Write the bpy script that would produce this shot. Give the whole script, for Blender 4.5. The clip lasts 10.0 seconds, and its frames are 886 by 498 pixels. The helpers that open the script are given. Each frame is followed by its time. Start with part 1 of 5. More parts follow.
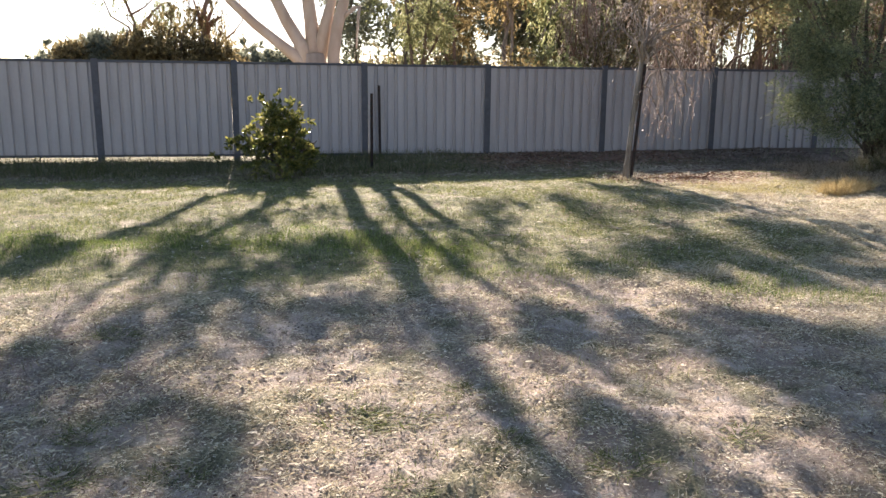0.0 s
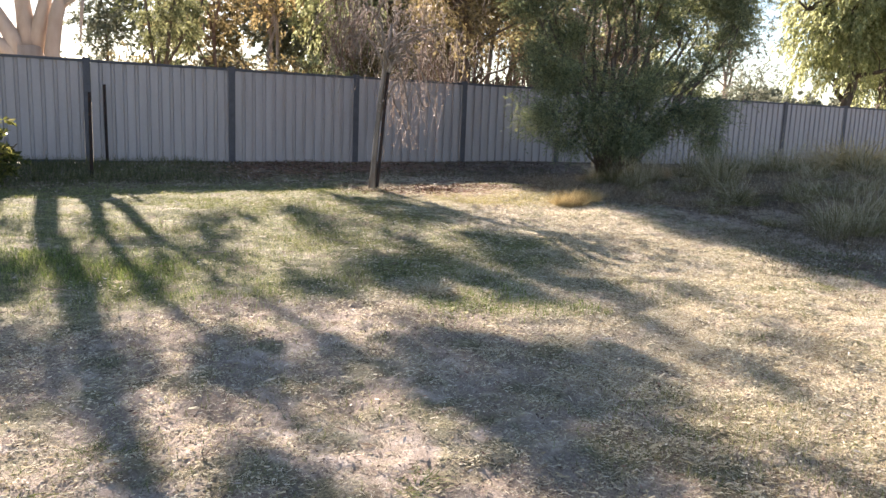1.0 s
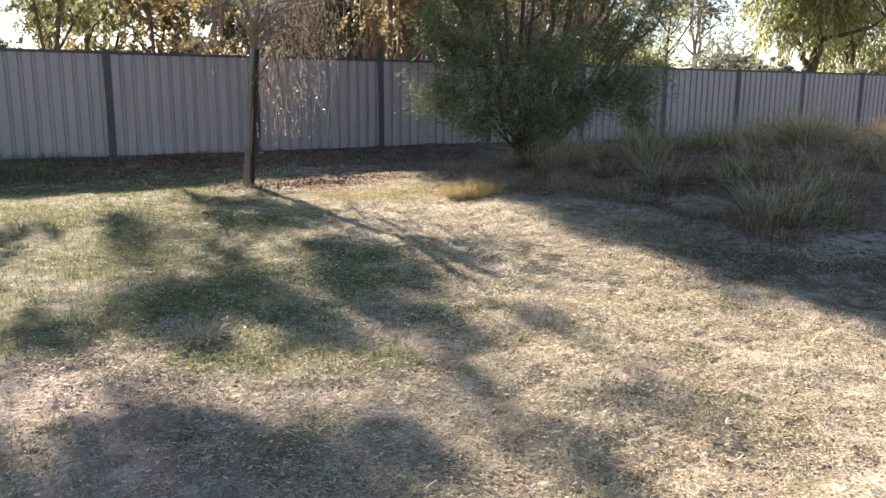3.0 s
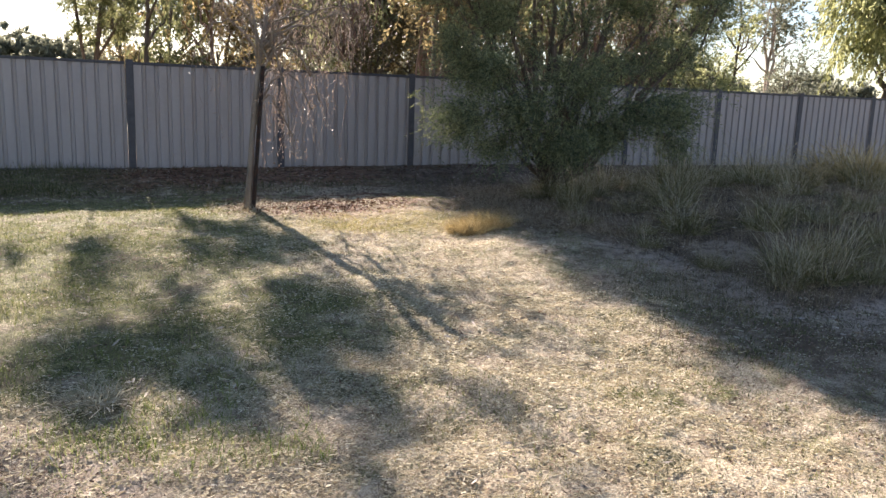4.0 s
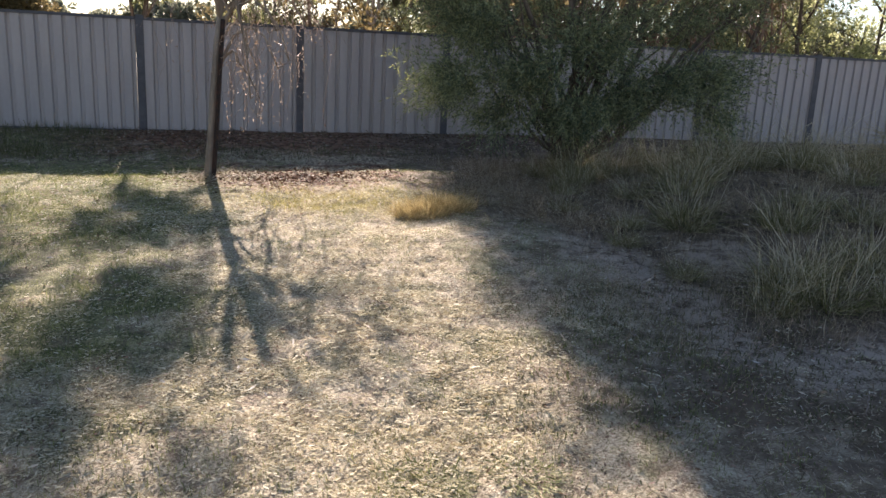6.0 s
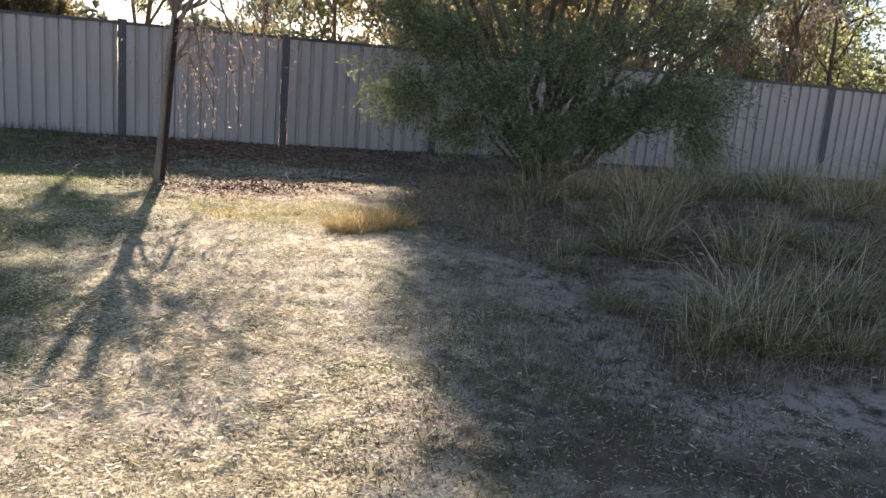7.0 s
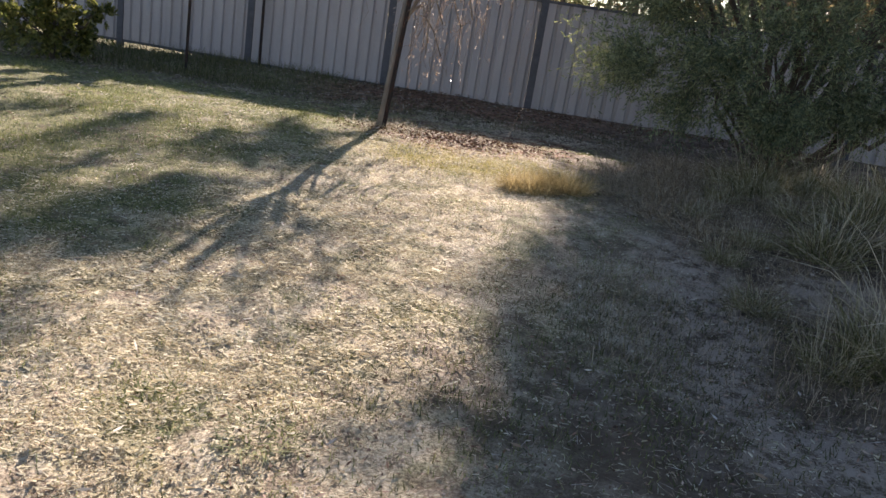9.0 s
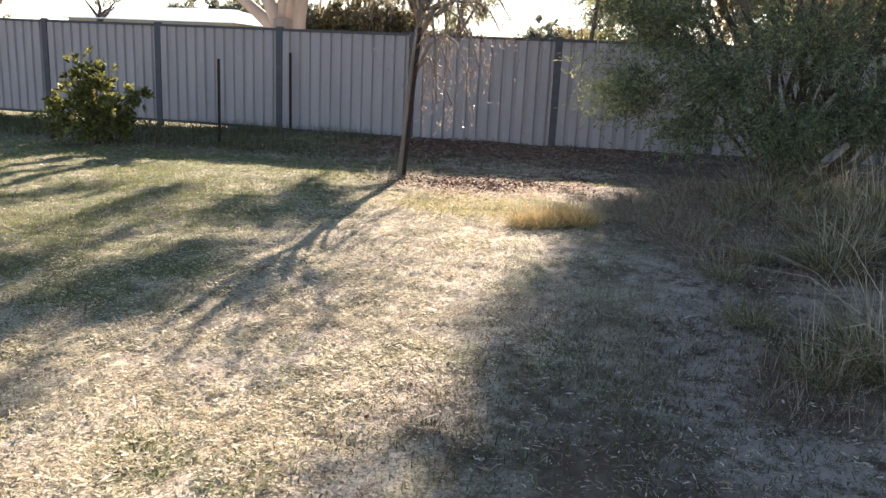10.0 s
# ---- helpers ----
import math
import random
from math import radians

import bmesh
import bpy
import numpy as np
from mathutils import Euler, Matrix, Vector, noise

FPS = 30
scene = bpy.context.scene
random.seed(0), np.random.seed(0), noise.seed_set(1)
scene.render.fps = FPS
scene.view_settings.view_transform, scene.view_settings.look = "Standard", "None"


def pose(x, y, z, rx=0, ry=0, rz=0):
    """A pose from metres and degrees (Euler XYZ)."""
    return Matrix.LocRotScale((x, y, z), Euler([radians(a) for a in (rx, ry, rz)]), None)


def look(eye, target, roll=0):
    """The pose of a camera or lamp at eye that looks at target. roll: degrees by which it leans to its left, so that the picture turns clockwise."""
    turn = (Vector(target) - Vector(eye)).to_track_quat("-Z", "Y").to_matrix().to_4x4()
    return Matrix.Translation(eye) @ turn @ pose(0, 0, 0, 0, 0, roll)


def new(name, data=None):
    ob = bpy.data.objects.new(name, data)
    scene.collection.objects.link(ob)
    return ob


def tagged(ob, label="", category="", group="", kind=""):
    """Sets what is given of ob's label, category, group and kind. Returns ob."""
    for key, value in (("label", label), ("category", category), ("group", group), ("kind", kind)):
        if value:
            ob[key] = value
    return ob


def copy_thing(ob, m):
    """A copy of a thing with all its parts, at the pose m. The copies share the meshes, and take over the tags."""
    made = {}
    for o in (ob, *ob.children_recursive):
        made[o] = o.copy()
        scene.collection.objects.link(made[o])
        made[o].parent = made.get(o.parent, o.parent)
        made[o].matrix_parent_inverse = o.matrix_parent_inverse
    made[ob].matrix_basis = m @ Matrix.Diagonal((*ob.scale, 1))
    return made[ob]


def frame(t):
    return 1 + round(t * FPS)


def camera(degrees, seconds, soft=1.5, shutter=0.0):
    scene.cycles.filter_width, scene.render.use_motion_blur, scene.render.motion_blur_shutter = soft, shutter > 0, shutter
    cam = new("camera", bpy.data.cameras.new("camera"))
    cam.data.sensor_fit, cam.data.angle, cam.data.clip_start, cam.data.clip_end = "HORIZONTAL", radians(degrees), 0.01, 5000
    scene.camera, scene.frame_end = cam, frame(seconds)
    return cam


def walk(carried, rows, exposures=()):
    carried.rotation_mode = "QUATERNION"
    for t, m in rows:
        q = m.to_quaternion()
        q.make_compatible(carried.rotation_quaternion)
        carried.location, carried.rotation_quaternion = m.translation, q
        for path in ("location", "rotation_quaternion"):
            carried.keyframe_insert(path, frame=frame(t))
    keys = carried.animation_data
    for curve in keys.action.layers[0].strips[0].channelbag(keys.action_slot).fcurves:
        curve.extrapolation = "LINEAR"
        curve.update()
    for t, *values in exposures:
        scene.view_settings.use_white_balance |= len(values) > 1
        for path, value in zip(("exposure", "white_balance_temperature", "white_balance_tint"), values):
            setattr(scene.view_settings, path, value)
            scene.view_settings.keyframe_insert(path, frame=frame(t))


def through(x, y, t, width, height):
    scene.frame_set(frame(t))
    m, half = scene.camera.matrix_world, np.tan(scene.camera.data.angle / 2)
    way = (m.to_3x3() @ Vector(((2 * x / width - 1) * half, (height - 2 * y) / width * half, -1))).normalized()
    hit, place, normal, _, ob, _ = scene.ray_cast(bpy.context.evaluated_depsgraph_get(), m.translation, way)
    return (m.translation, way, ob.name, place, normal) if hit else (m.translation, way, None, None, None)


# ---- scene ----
cam = camera(59.5, 10.0, soft=1.5)
PATH = [
    (0, (-1.216, -14.948, 1.139), (-0.862, -13.017, 0.759), 0.4),
    (0.5, (-0.942, -14.69, 1.12), (-0.396, -12.807, 0.725), -0.0),
    (1, (-0.535, -14.514, 1.075), (0.353, -12.754, 0.738), 2.3),
    (1.5, (-0.103, -14.296, 1.107), (0.773, -12.514, 0.867), 0.9),
    (2, (0.245, -14.084, 1.083), (0.991, -12.255, 0.776), 0.2),
    (2.5, (0.712, -13.882, 1.085), (1.666, -12.178, 0.654), 0.7),
    (3, (1.169, -13.772, 1.127), (2.091, -12.04, 0.737), 0.4),
    (3.2, (1.337, -13.762, 1.125), (2.217, -12.004, 0.757), -0.1),
    (4.3, (2.318, -13.327, 1.357), (3.055, -11.511, 0.959), 2.5),
    (4.5, (2.494, -13.265, 1.357), (3.177, -11.439, 0.913), 1.9),
    (5, (2.972, -13.114, 1.338), (3.716, -11.315, 0.879), 5.8),
    (5.5, (3.528, -12.988, 1.327), (4.202, -11.165, 0.854), 3.0),
    (6, (4.008, -12.822, 1.317), (4.484, -10.936, 0.851), 2.8),
    (6.2, (4.211, -12.749, 1.349), (4.742, -10.894, 0.823), 5.1),
    (7.3, (5.106, -12.453, 1.163), (5.408, -10.512, 0.787), 6.5),
    (7.5, (5.221, -12.38, 1.175), (5.468, -10.435, 0.781), 8.9),
    (8, (5.473, -12.303, 1.143), (5.41, -10.357, 0.685), 9.7),
    (8.5, (5.678, -12.307, 1.145), (5.456, -10.422, 0.514), 10.1),
    (9, (5.858, -12.447, 1.166), (5.542, -10.55, 0.618), 9.0),
    (9.5, (6.064, -12.567, 1.206), (5.825, -10.618, 0.827), 6.9),
    (10, (6.25, -12.518, 1.209), (5.768, -10.63, 0.761), 2.8),
]
EXPOSURES = ((0.0, 1.93), (0.7, 2.10), (1.5, 2.07), (3.0, 1.87), (4.5, 1.76), (6.0, 1.72), (7.5, 2.0), (8.0, 1.95), (8.5, 1.72), (9.0, 1.64), (9.5, 1.84), (10.0, 2.06))
walk(cam, [(t, look(eye, target, roll)) for t, eye, target, roll in PATH], [(t, stops, 6550, 19) for t, stops in EXPOSURES])

# ---- world, sun, exposure ----
SUN_EL, SUN_AZ = 25.6, -3.0      # degrees above the ground; degrees east of +y
world = bpy.data.worlds.new("sky")
scene.world = world
world.use_nodes = True
wn = world.node_tree.nodes
sky = wn.new("ShaderNodeTexSky")
sky.sky_type, sky.sun_disc = "NISHITA", False
sky.sun_elevation, sky.sun_rotation = radians(SUN_EL), radians(SUN_AZ)
sky.air_density, sky.dust_density, sky.ozone_density = 1.0, 0.25, 1.2
world.node_tree.links.new(sky.outputs[0], wn["Background"].inputs[0])
wn["Background"].inputs[1].default_value = 0.055
sun = new("sun", bpy.data.lights.new("sun", "SUN"))
sun.data.energy, sun.data.angle, sun.data.color = 5.0, radians(0.55), (1.0, 0.895, 0.775)
sun_way = Vector((math.sin(radians(SUN_AZ)) * math.cos(radians(SUN_EL)), math.cos(radians(SUN_AZ)) * math.cos(radians(SUN_EL)), math.sin(radians(SUN_EL))))
sun.matrix_world = look((0, 0, 30), Vector((0, 0, 30)) - sun_way)

# ---- materials ----


class Nodes:
    """A small writer of node materials."""

    def __init__(self, name):
        self.mat = bpy.data.materials.new(name)
        self.mat.use_nodes = True
        self.t = self.mat.node_tree
        self.bsdf = self.t.nodes["Principled BSDF"]
        self.out = self.t.nodes["Material Output"]
        self.bsdf.inputs["Specular IOR Level"].default_value = 0.3
        self.where = self.t.nodes.new("ShaderNodeTexCoord").outputs["Object"]

    def link(self, a, b):
        self.t.links.new(a, b)

    def put(self, socket, value):
        if hasattr(value, "is_output"):
            self.link(value, socket)
        elif hasattr(value, "__len__") and len(value) == 3 and socket.type == "RGBA":
            socket.default_value = (*value, 1)
        else:
            socket.default_value = value

    def noise(self, scale, detail=4, rough=0.55, stretch=None, vec=None, distort=0.0):
        n = self.t.nodes.new("ShaderNodeTexNoise")
        n.inputs["Scale"].default_value, n.inputs["Detail"].default_value, n.inputs["Roughness"].default_value = scale, detail, rough
        n.inputs["Distortion"].default_value = distort
        src = vec or self.where
        if stretch:
            m = self.t.nodes.new("ShaderNodeMapping")
            m.inputs["Scale"].default_value = stretch
            self.link(src, m.inputs[0])
            src = m.outputs[0]
        self.link(src, n.inputs["Vector"])
        return n.outputs[0]

    def ramp(self, value, *stops):
        r = self.t.nodes.new("ShaderNodeValToRGB")
        e = r.color_ramp.elements
        while len(e) < len(stops):
            e.new(0.5)
        for s, (p, c) in zip(e, stops):
            s.position, s.color = p, (*c, 1) if len(c) == 3 else c
        self.link(value, r.inputs[0])
        return r.outputs[0]

    def mix(self, fac, a, b, how="MIX"):
        m = self.t.nodes.new("ShaderNodeMix")
        m.data_type, m.blend_type = "RGBA", how
        self.put(m.inputs[0], fac), self.put(m.inputs[6], a), self.put(m.inputs[7], b)
        return m.outputs[2]

    def math(self, how, a, b=0.0, clamp=False):
        m = self.t.nodes.new("ShaderNodeMath")
        m.operation, m.use_clamp = how, clamp
        self.put(m.inputs[0], a), self.put(m.inputs[1], b)
        return m.outputs[0]

    def span(self, value, lo, hi):
        """0 below lo, 1 above hi, smooth between (hi may be less than lo)."""
        m = self.t.nodes.new("ShaderNodeMapRange")
        m.interpolation_type = "SMOOTHSTEP"
        self.link(value, m.inputs[0])
        flip = hi < lo
        m.inputs[1].default_value, m.inputs[2].default_value = min(lo, hi), max(lo, hi)
        m.inputs[3].default_value, m.inputs[4].default_value = (1, 0) if flip else (0, 1)
        return m.outputs[0]

    def axes(self):
        s = self.t.nodes.new("ShaderNodeSeparateXYZ")
        self.link(self.where, s.inputs[0])
        return s.outputs

    def island(self):
        return self.t.nodes.new("ShaderNodeNewGeometry").outputs["Random Per Island"]

    def random(self):
        return self.t.nodes.new("ShaderNodeObjectInfo").outputs["Random"]

    def bump(self, height, strength, distance):
        b = self.t.nodes.new("ShaderNodeBump")
        b.inputs["Strength"].default_value, b.inputs["Distance"].default_value = strength, distance
        self.link(height, b.inputs["Height"])
        self.link(b.outputs[0], self.bsdf.inputs["Normal"])

    def done(self, colour, rough=0.8, metal=0.0, through=0.0, tint=None):
        self.put(self.bsdf.inputs["Base Color"], colour)
        self.put(self.bsdf.inputs["Roughness"], rough)
        self.put(self.bsdf.inputs["Metallic"], metal)
        if through:
            tr, mx = self.t.nodes.new("ShaderNodeBsdfTranslucent"), self.t.nodes.new("ShaderNodeMixShader")
            self.put(tr.inputs[0], self.mix(1.0, colour, tint, "MULTIPLY") if tint else colour)
            mx.inputs[0].default_value = through
            self.link(self.bsdf.outputs[0], mx.inputs[1]), self.link(tr.outputs[0], mx.inputs[2])
            self.link(mx.outputs[0], self.out.inputs[0])
        return self.mat


def leaf_material(name, dark, mid, light, through=0.35, rough=0.5, tint=None):
    n = Nodes(name)
    tone = n.math("ADD", n.math("MULTIPLY", n.island(), 0.65), n.math("MULTIPLY", n.noise(1.3, 2), 0.45))
    return n.done(n.ramp(tone, (0.15, dark), (0.5, mid), (0.95, light)), rough, 0, through, tint)


def bark_material(name, dark, mid, light, scale=6.0, stretch=(1, 1, 0.25), bump=0.6):
    n = Nodes(name)
    a = n.noise(scale, 6, 0.6, stretch)
    b = n.noise(scale * 0.25, 3, 0.5, (1, 1, 0.5))
    col = n.ramp(n.math("ADD", n.math("MULTIPLY", a, 0.6), n.math("MULTIPLY", b, 0.5)), (0.3, dark), (0.52, mid), (0.75, light))
    n.bump(n.noise(scale * 3, 5, 0.6, stretch), bump, 0.02)
    return n.done(col, 0.85)


def ground_material():
    n = Nodes("yard_soil_and_dry_lawn")
    x, y, _ = n.axes()
    mid, fine, grain = n.noise(1.7, 5, 0.6), n.noise(9, 6, 0.65), n.noise(80, 5, 0.75)
    fleck = n.math("ADD", n.math("MULTIPLY", fine, 0.35), n.math("MULTIPLY", grain, 0.65))
    wob = n.math("MULTIPLY", n.math("SUBTRACT", mid, 0.5), 2.4)
    wob2 = n.math("MULTIPLY", n.math("SUBTRACT", n.noise(0.9, 4, 0.6), 0.5), 3.0)
    xs, ys = n.math("ADD", x, wob2), n.math("ADD", y, wob)
    straw = n.ramp(fleck, (0.43, (0.19, 0.150, 0.100)), (0.5, (0.44, 0.368, 0.258)), (0.58, (0.68, 0.60, 0.445)))
    dust = n.ramp(n.math("ADD", n.math("MULTIPLY", mid, 0.35), n.math("ADD", n.math("MULTIPLY", fine, 0.35), n.math("MULTIPLY", grain, 0.3))),
                  (0.40, (0.13, 0.098, 0.073)), (0.5, (0.29, 0.235, 0.185)), (0.60, (0.58, 0.495, 0.41)))
    green = n.ramp(fleck, (0.43, (0.04, 0.048, 0.016)), (0.5, (0.12, 0.128, 0.045)), (0.58, (0.30, 0.275, 0.125)))
    red = n.ramp(fine, (0.40, (0.055, 0.025, 0.015)), (0.5, (0.155, 0.074, 0.044)), (0.62, (0.29, 0.155, 0.098)))
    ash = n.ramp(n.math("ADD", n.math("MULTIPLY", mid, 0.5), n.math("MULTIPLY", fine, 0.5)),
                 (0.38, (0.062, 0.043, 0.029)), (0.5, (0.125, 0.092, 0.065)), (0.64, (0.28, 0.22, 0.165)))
    col = straw
    # grey dust where nothing grows, nearest to the walker on the west side
    bare = n.math("MULTIPLY", n.span(ys, -9.0, -9.8), n.span(xs, 3.6, 1.2))
    col = n.mix(n.math("MULTIPLY", bare, n.span(fine, 0.28, 0.55)), col, dust)
    # the greener band between the dust and the fence's shade
    band = n.math("MULTIPLY", n.math("MULTIPLY", n.span(ys, -9.9, -8.8), n.span(xs, 4.5, 3.1)), n.span(mid, 0.26, 0.48))
    col = n.mix(n.math("MULTIPLY", band, 0.9), col, green)
    crumbs = n.math("MULTIPLY", n.span(n.noise(3.4, 5, 0.65, (1, 1, 1), None, 0.6), 0.50, 0.60), bare)
    col = n.mix(n.math("MULTIPLY", crumbs, 0.4), col, (0.17, 0.13, 0.095))
    # green flecks in the dry lawn
    col = n.mix(n.math("MULTIPLY", n.span(n.noise(2.6, 4, 0.6), 0.47, 0.62), 0.65), col, green)
    # worn pinkish-brown spots among the straw
    col = n.mix(n.math("MULTIPLY", n.span(n.noise(4.3, 4, 0.6, (1, 1, 1), None, 0.4), 0.53, 0.63), 0.35), col, (0.22, 0.15, 0.115))
    # red soil round the sapling and along the fence
    dug = n.math("MULTIPLY", n.math("MULTIPLY", n.span(xs, 3.0, 3.8), n.span(xs, 6.6, 5.6)), n.math("MULTIPLY", n.span(ys, -5.2, -4.6), n.span(ys, -2.8, -3.6)))
    col = n.mix(n.math("MULTIPLY", dug, 0.95), col, red)
    strip = n.math("MULTIPLY", n.span(ys, -2.6, -1.6), n.span(xs, 1.2, 2.6))
    col = n.mix(n.math("MULTIPLY", strip, 0.9), col, red)
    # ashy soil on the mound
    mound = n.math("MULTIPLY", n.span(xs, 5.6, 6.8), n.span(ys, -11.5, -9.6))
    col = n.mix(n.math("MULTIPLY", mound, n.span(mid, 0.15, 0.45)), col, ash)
    # dark weedy soil in front of the mound, painted darker to deepen the shrub's shade; a pale ashy tongue beside the
    # clumps
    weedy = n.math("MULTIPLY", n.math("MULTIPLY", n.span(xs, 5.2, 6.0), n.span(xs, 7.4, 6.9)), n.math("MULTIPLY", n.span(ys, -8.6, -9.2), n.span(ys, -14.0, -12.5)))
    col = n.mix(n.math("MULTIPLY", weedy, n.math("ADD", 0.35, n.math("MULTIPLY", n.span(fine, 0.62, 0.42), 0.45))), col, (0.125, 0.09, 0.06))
    xw, yw = n.math("ADD", x, n.math("MULTIPLY", wob, 0.22)), n.math("ADD", y, n.math("MULTIPLY", wob2, 0.15))
    tongue = n.math("MULTIPLY", n.span(n.math("ABSOLUTE", n.math("SUBTRACT", xw, 6.6)), 0.34, 0.12), n.math("MULTIPLY", n.span(yw, -9.7, -9.3), n.span(yw, -7.0, -7.4)))
    front = n.math("MULTIPLY", n.span(n.math("ABSOLUTE", n.math("ADD", yw, 9.62)), 0.42, 0.12), n.span(xw, 6.3, 6.7))
    dx, dy = n.math("SUBTRACT", xw, 7.4), n.math("ADD", yw, 7.85)
    spot = n.span(n.math("ADD", n.math("MULTIPLY", dx, dx), n.math("MULTIPLY", dy, dy)), 0.16, 0.07)
    pale = n.math("MAXIMUM", n.math("MAXIMUM", tongue, front), spot)
    col = n.mix(n.math("MULTIPLY", pale, n.math("MULTIPLY", n.span(n.math("ADD", n.math("MULTIPLY", fine, 0.6), n.math("MULTIPLY", grain, 0.4)), 0.42, 0.54), 0.8)), col, (0.45, 0.37, 0.295))
    far = n.span(y, 2.0, 6.0)
    col = n.mix(far, col, (0.20, 0.18, 0.10))
    n.bump(n.math("ADD", n.math("MULTIPLY", fine, 0.6), n.math("MULTIPLY", grain, 0.4)), 0.65, 0.05)
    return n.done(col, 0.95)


def sheet_material():
    n = Nodes("pale_grey_painted_steel")
    streak = n.noise(5, 5, 0.6, (1.0, 1.0, 0.12))
    spots = n.noise(26, 4, 0.7)
    col = n.ramp(n.math("ADD", n.math("MULTIPLY", streak, 0.7), n.math("MULTIPLY", spots, 0.3)),
                 (0.30, (0.318, 0.285, 0.275)), (0.5, (0.374, 0.338, 0.33)), (0.7, (0.42, 0.382, 0.37)))
    _, _, z = n.axes()
    dirt = n.math("MULTIPLY", n.span(n.math("ADD", z, n.math("MULTIPLY", spots, 0.25)), 0.32, 0.12), 0.35)
    col = n.mix(dirt, col, (0.27, 0.21, 0.17))
    col = n.mix(n.math("MULTIPLY", n.random(), 0.10), col, (0.37, 0.36, 0.365))
    return n.done(col, n.math("ADD", 0.42, n.math("MULTIPLY", spots, 0.2)))


def slate_material():
    n = Nodes("slate_grey_painted_steel")
    spots = n.noise(14, 5, 0.65)
    return n.done(n.ramp(spots, (0.3, (0.055, 0.055, 0.065)), (0.7, (0.10, 0.10, 0.112))), n.math("ADD", 0.4, n.math("MULTIPLY", spots, 0.3)))


def blade_material(name, stops, through=0.3):
    n = Nodes(name)
    tone = n.math("ADD", n.math("MULTIPLY", n.island(), 0.7), n.math("MULTIPLY", n.noise(1.1, 3), 0.35))
    return n.done(n.ramp(tone, *stops), 0.7, 0, through)


M_GROUND, M_SHEET, M_SLATE = ground_material(), sheet_material(), slate_material()
M_STRAW = blade_material("dry_straw", ((0.12, (0.25, 0.185, 0.11)), (0.34, (0.435, 0.38, 0.25)), (0.65, (0.625, 0.575, 0.425)), (0.92, (0.80, 0.75, 0.61))), 0.4)
M_GRASS = blade_material("yellow_green_grass", ((0.15, (0.06, 0.08, 0.022)), (0.5, (0.155, 0.185, 0.05)), (0.9, (0.40, 0.385, 0.16))), 0.35)
M_LUSH = blade_material("fresh_green_grass", ((0.15, (0.06, 0.095, 0.02)), (0.5, (0.15, 0.21, 0.045)), (0.9, (0.34, 0.38, 0.12))), 0.45)
M_WEED = blade_material("dark_green_weeds", ((0.15, (0.05, 0.058, 0.022)), (0.6, (0.11, 0.115, 0.045)), (0.95, (0.22, 0.19, 0.09))), 0.3)
M_TUSSOCK = blade_material("long_dry_and_green_grass", ((0.15, (0.09, 0.07, 0.038)), (0.40, (0.21, 0.16, 0.095)), (0.62, (0.40, 0.305, 0.205)), (0.95, (0.58, 0.50, 0.375))), 0.2)
M_SEDGE = blade_material("dark_green_sedge", ((0.15, (0.070, 0.072, 0.024)), (0.45, (0.155, 0.156, 0.056)), (0.7, (0.30, 0.27, 0.145)), (0.97, (0.50, 0.44, 0.29))), 0.35)
M_STALK = blade_material("pale_dry_stalks", ((0.15, (0.19, 0.16, 0.095)), (0.5, (0.40, 0.35, 0.235)), (0.9, (0.68, 0.61, 0.46))), 0.25)
M_LITTER = blade_material("brown_leaf_litter", ((0.15, (0.06, 0.035, 0.025)), (0.45, (0.20, 0.12, 0.085)), (0.7, (0.42, 0.27, 0.20)), (0.95, (0.70, 0.58, 0.46))), 0.1)
M_CRUMB = blade_material("dark_soil_crumbs", ((0.15, (0.12, 0.09, 0.066)), (0.6, (0.20, 0.155, 0.12)), (0.95, (0.50, 0.42, 0.34))), 0.05)
M_YELLOWING = blade_material("yellowing_grass", ((0.15, (0.15, 0.14, 0.04)), (0.5, (0.36, 0.32, 0.11)), (0.9, (0.62, 0.54, 0.26))), 0.4)
M_WEEDTUFT = blade_material("green_weed_blades", ((0.15, (0.05, 0.065, 0.022)), (0.5, (0.12, 0.145, 0.045)), (0.9, (0.34, 0.32, 0.14))), 0.35)
M_GOLD = blade_material("golden_dry_grass", ((0.15, (0.20, 0.155, 0.065)), (0.5, (0.40, 0.305, 0.145)), (0.9, (0.66, 0.54, 0.28))), 0.35)
M_CHIP = blade_material("red_brown_chips", ((0.15, (0.036, 0.017, 0.010)), (0.5, (0.085, 0.042, 0.022)), (0.9, (0.19, 0.105, 0.055))), 0.05)
M_DEADLEAF = blade_material("fallen_gum_leaves", ((0.1, (0.26, 0.18, 0.12)), (0.5, (0.34, 0.27, 0.20)), (0.9, (0.62, 0.57, 0.50))), 0.1)
M_GUMBARK = bark_material("smooth_gum_bark", (0.22, 0.15, 0.11), (0.41, 0.32, 0.255), (0.57, 0.50, 0.435), 2.2, (1, 1, 0.35), 0.25)
M_GREYBARK = bark_material("grey_sapling_bark", (0.095, 0.075, 0.06), (0.20, 0.17, 0.14), (0.34, 0.30, 0.26), 14)
M_WATTLEBARK = bark_material("brown_grey_shrub_bark", (0.055, 0.042, 0.032), (0.11, 0.085, 0.066), (0.19, 0.155, 0.125), 11)
M_DARKBARK = bark_material("dark_brown_bark", (0.045, 0.033, 0.025), (0.10, 0.075, 0.055), (0.17, 0.13, 0.10), 8)
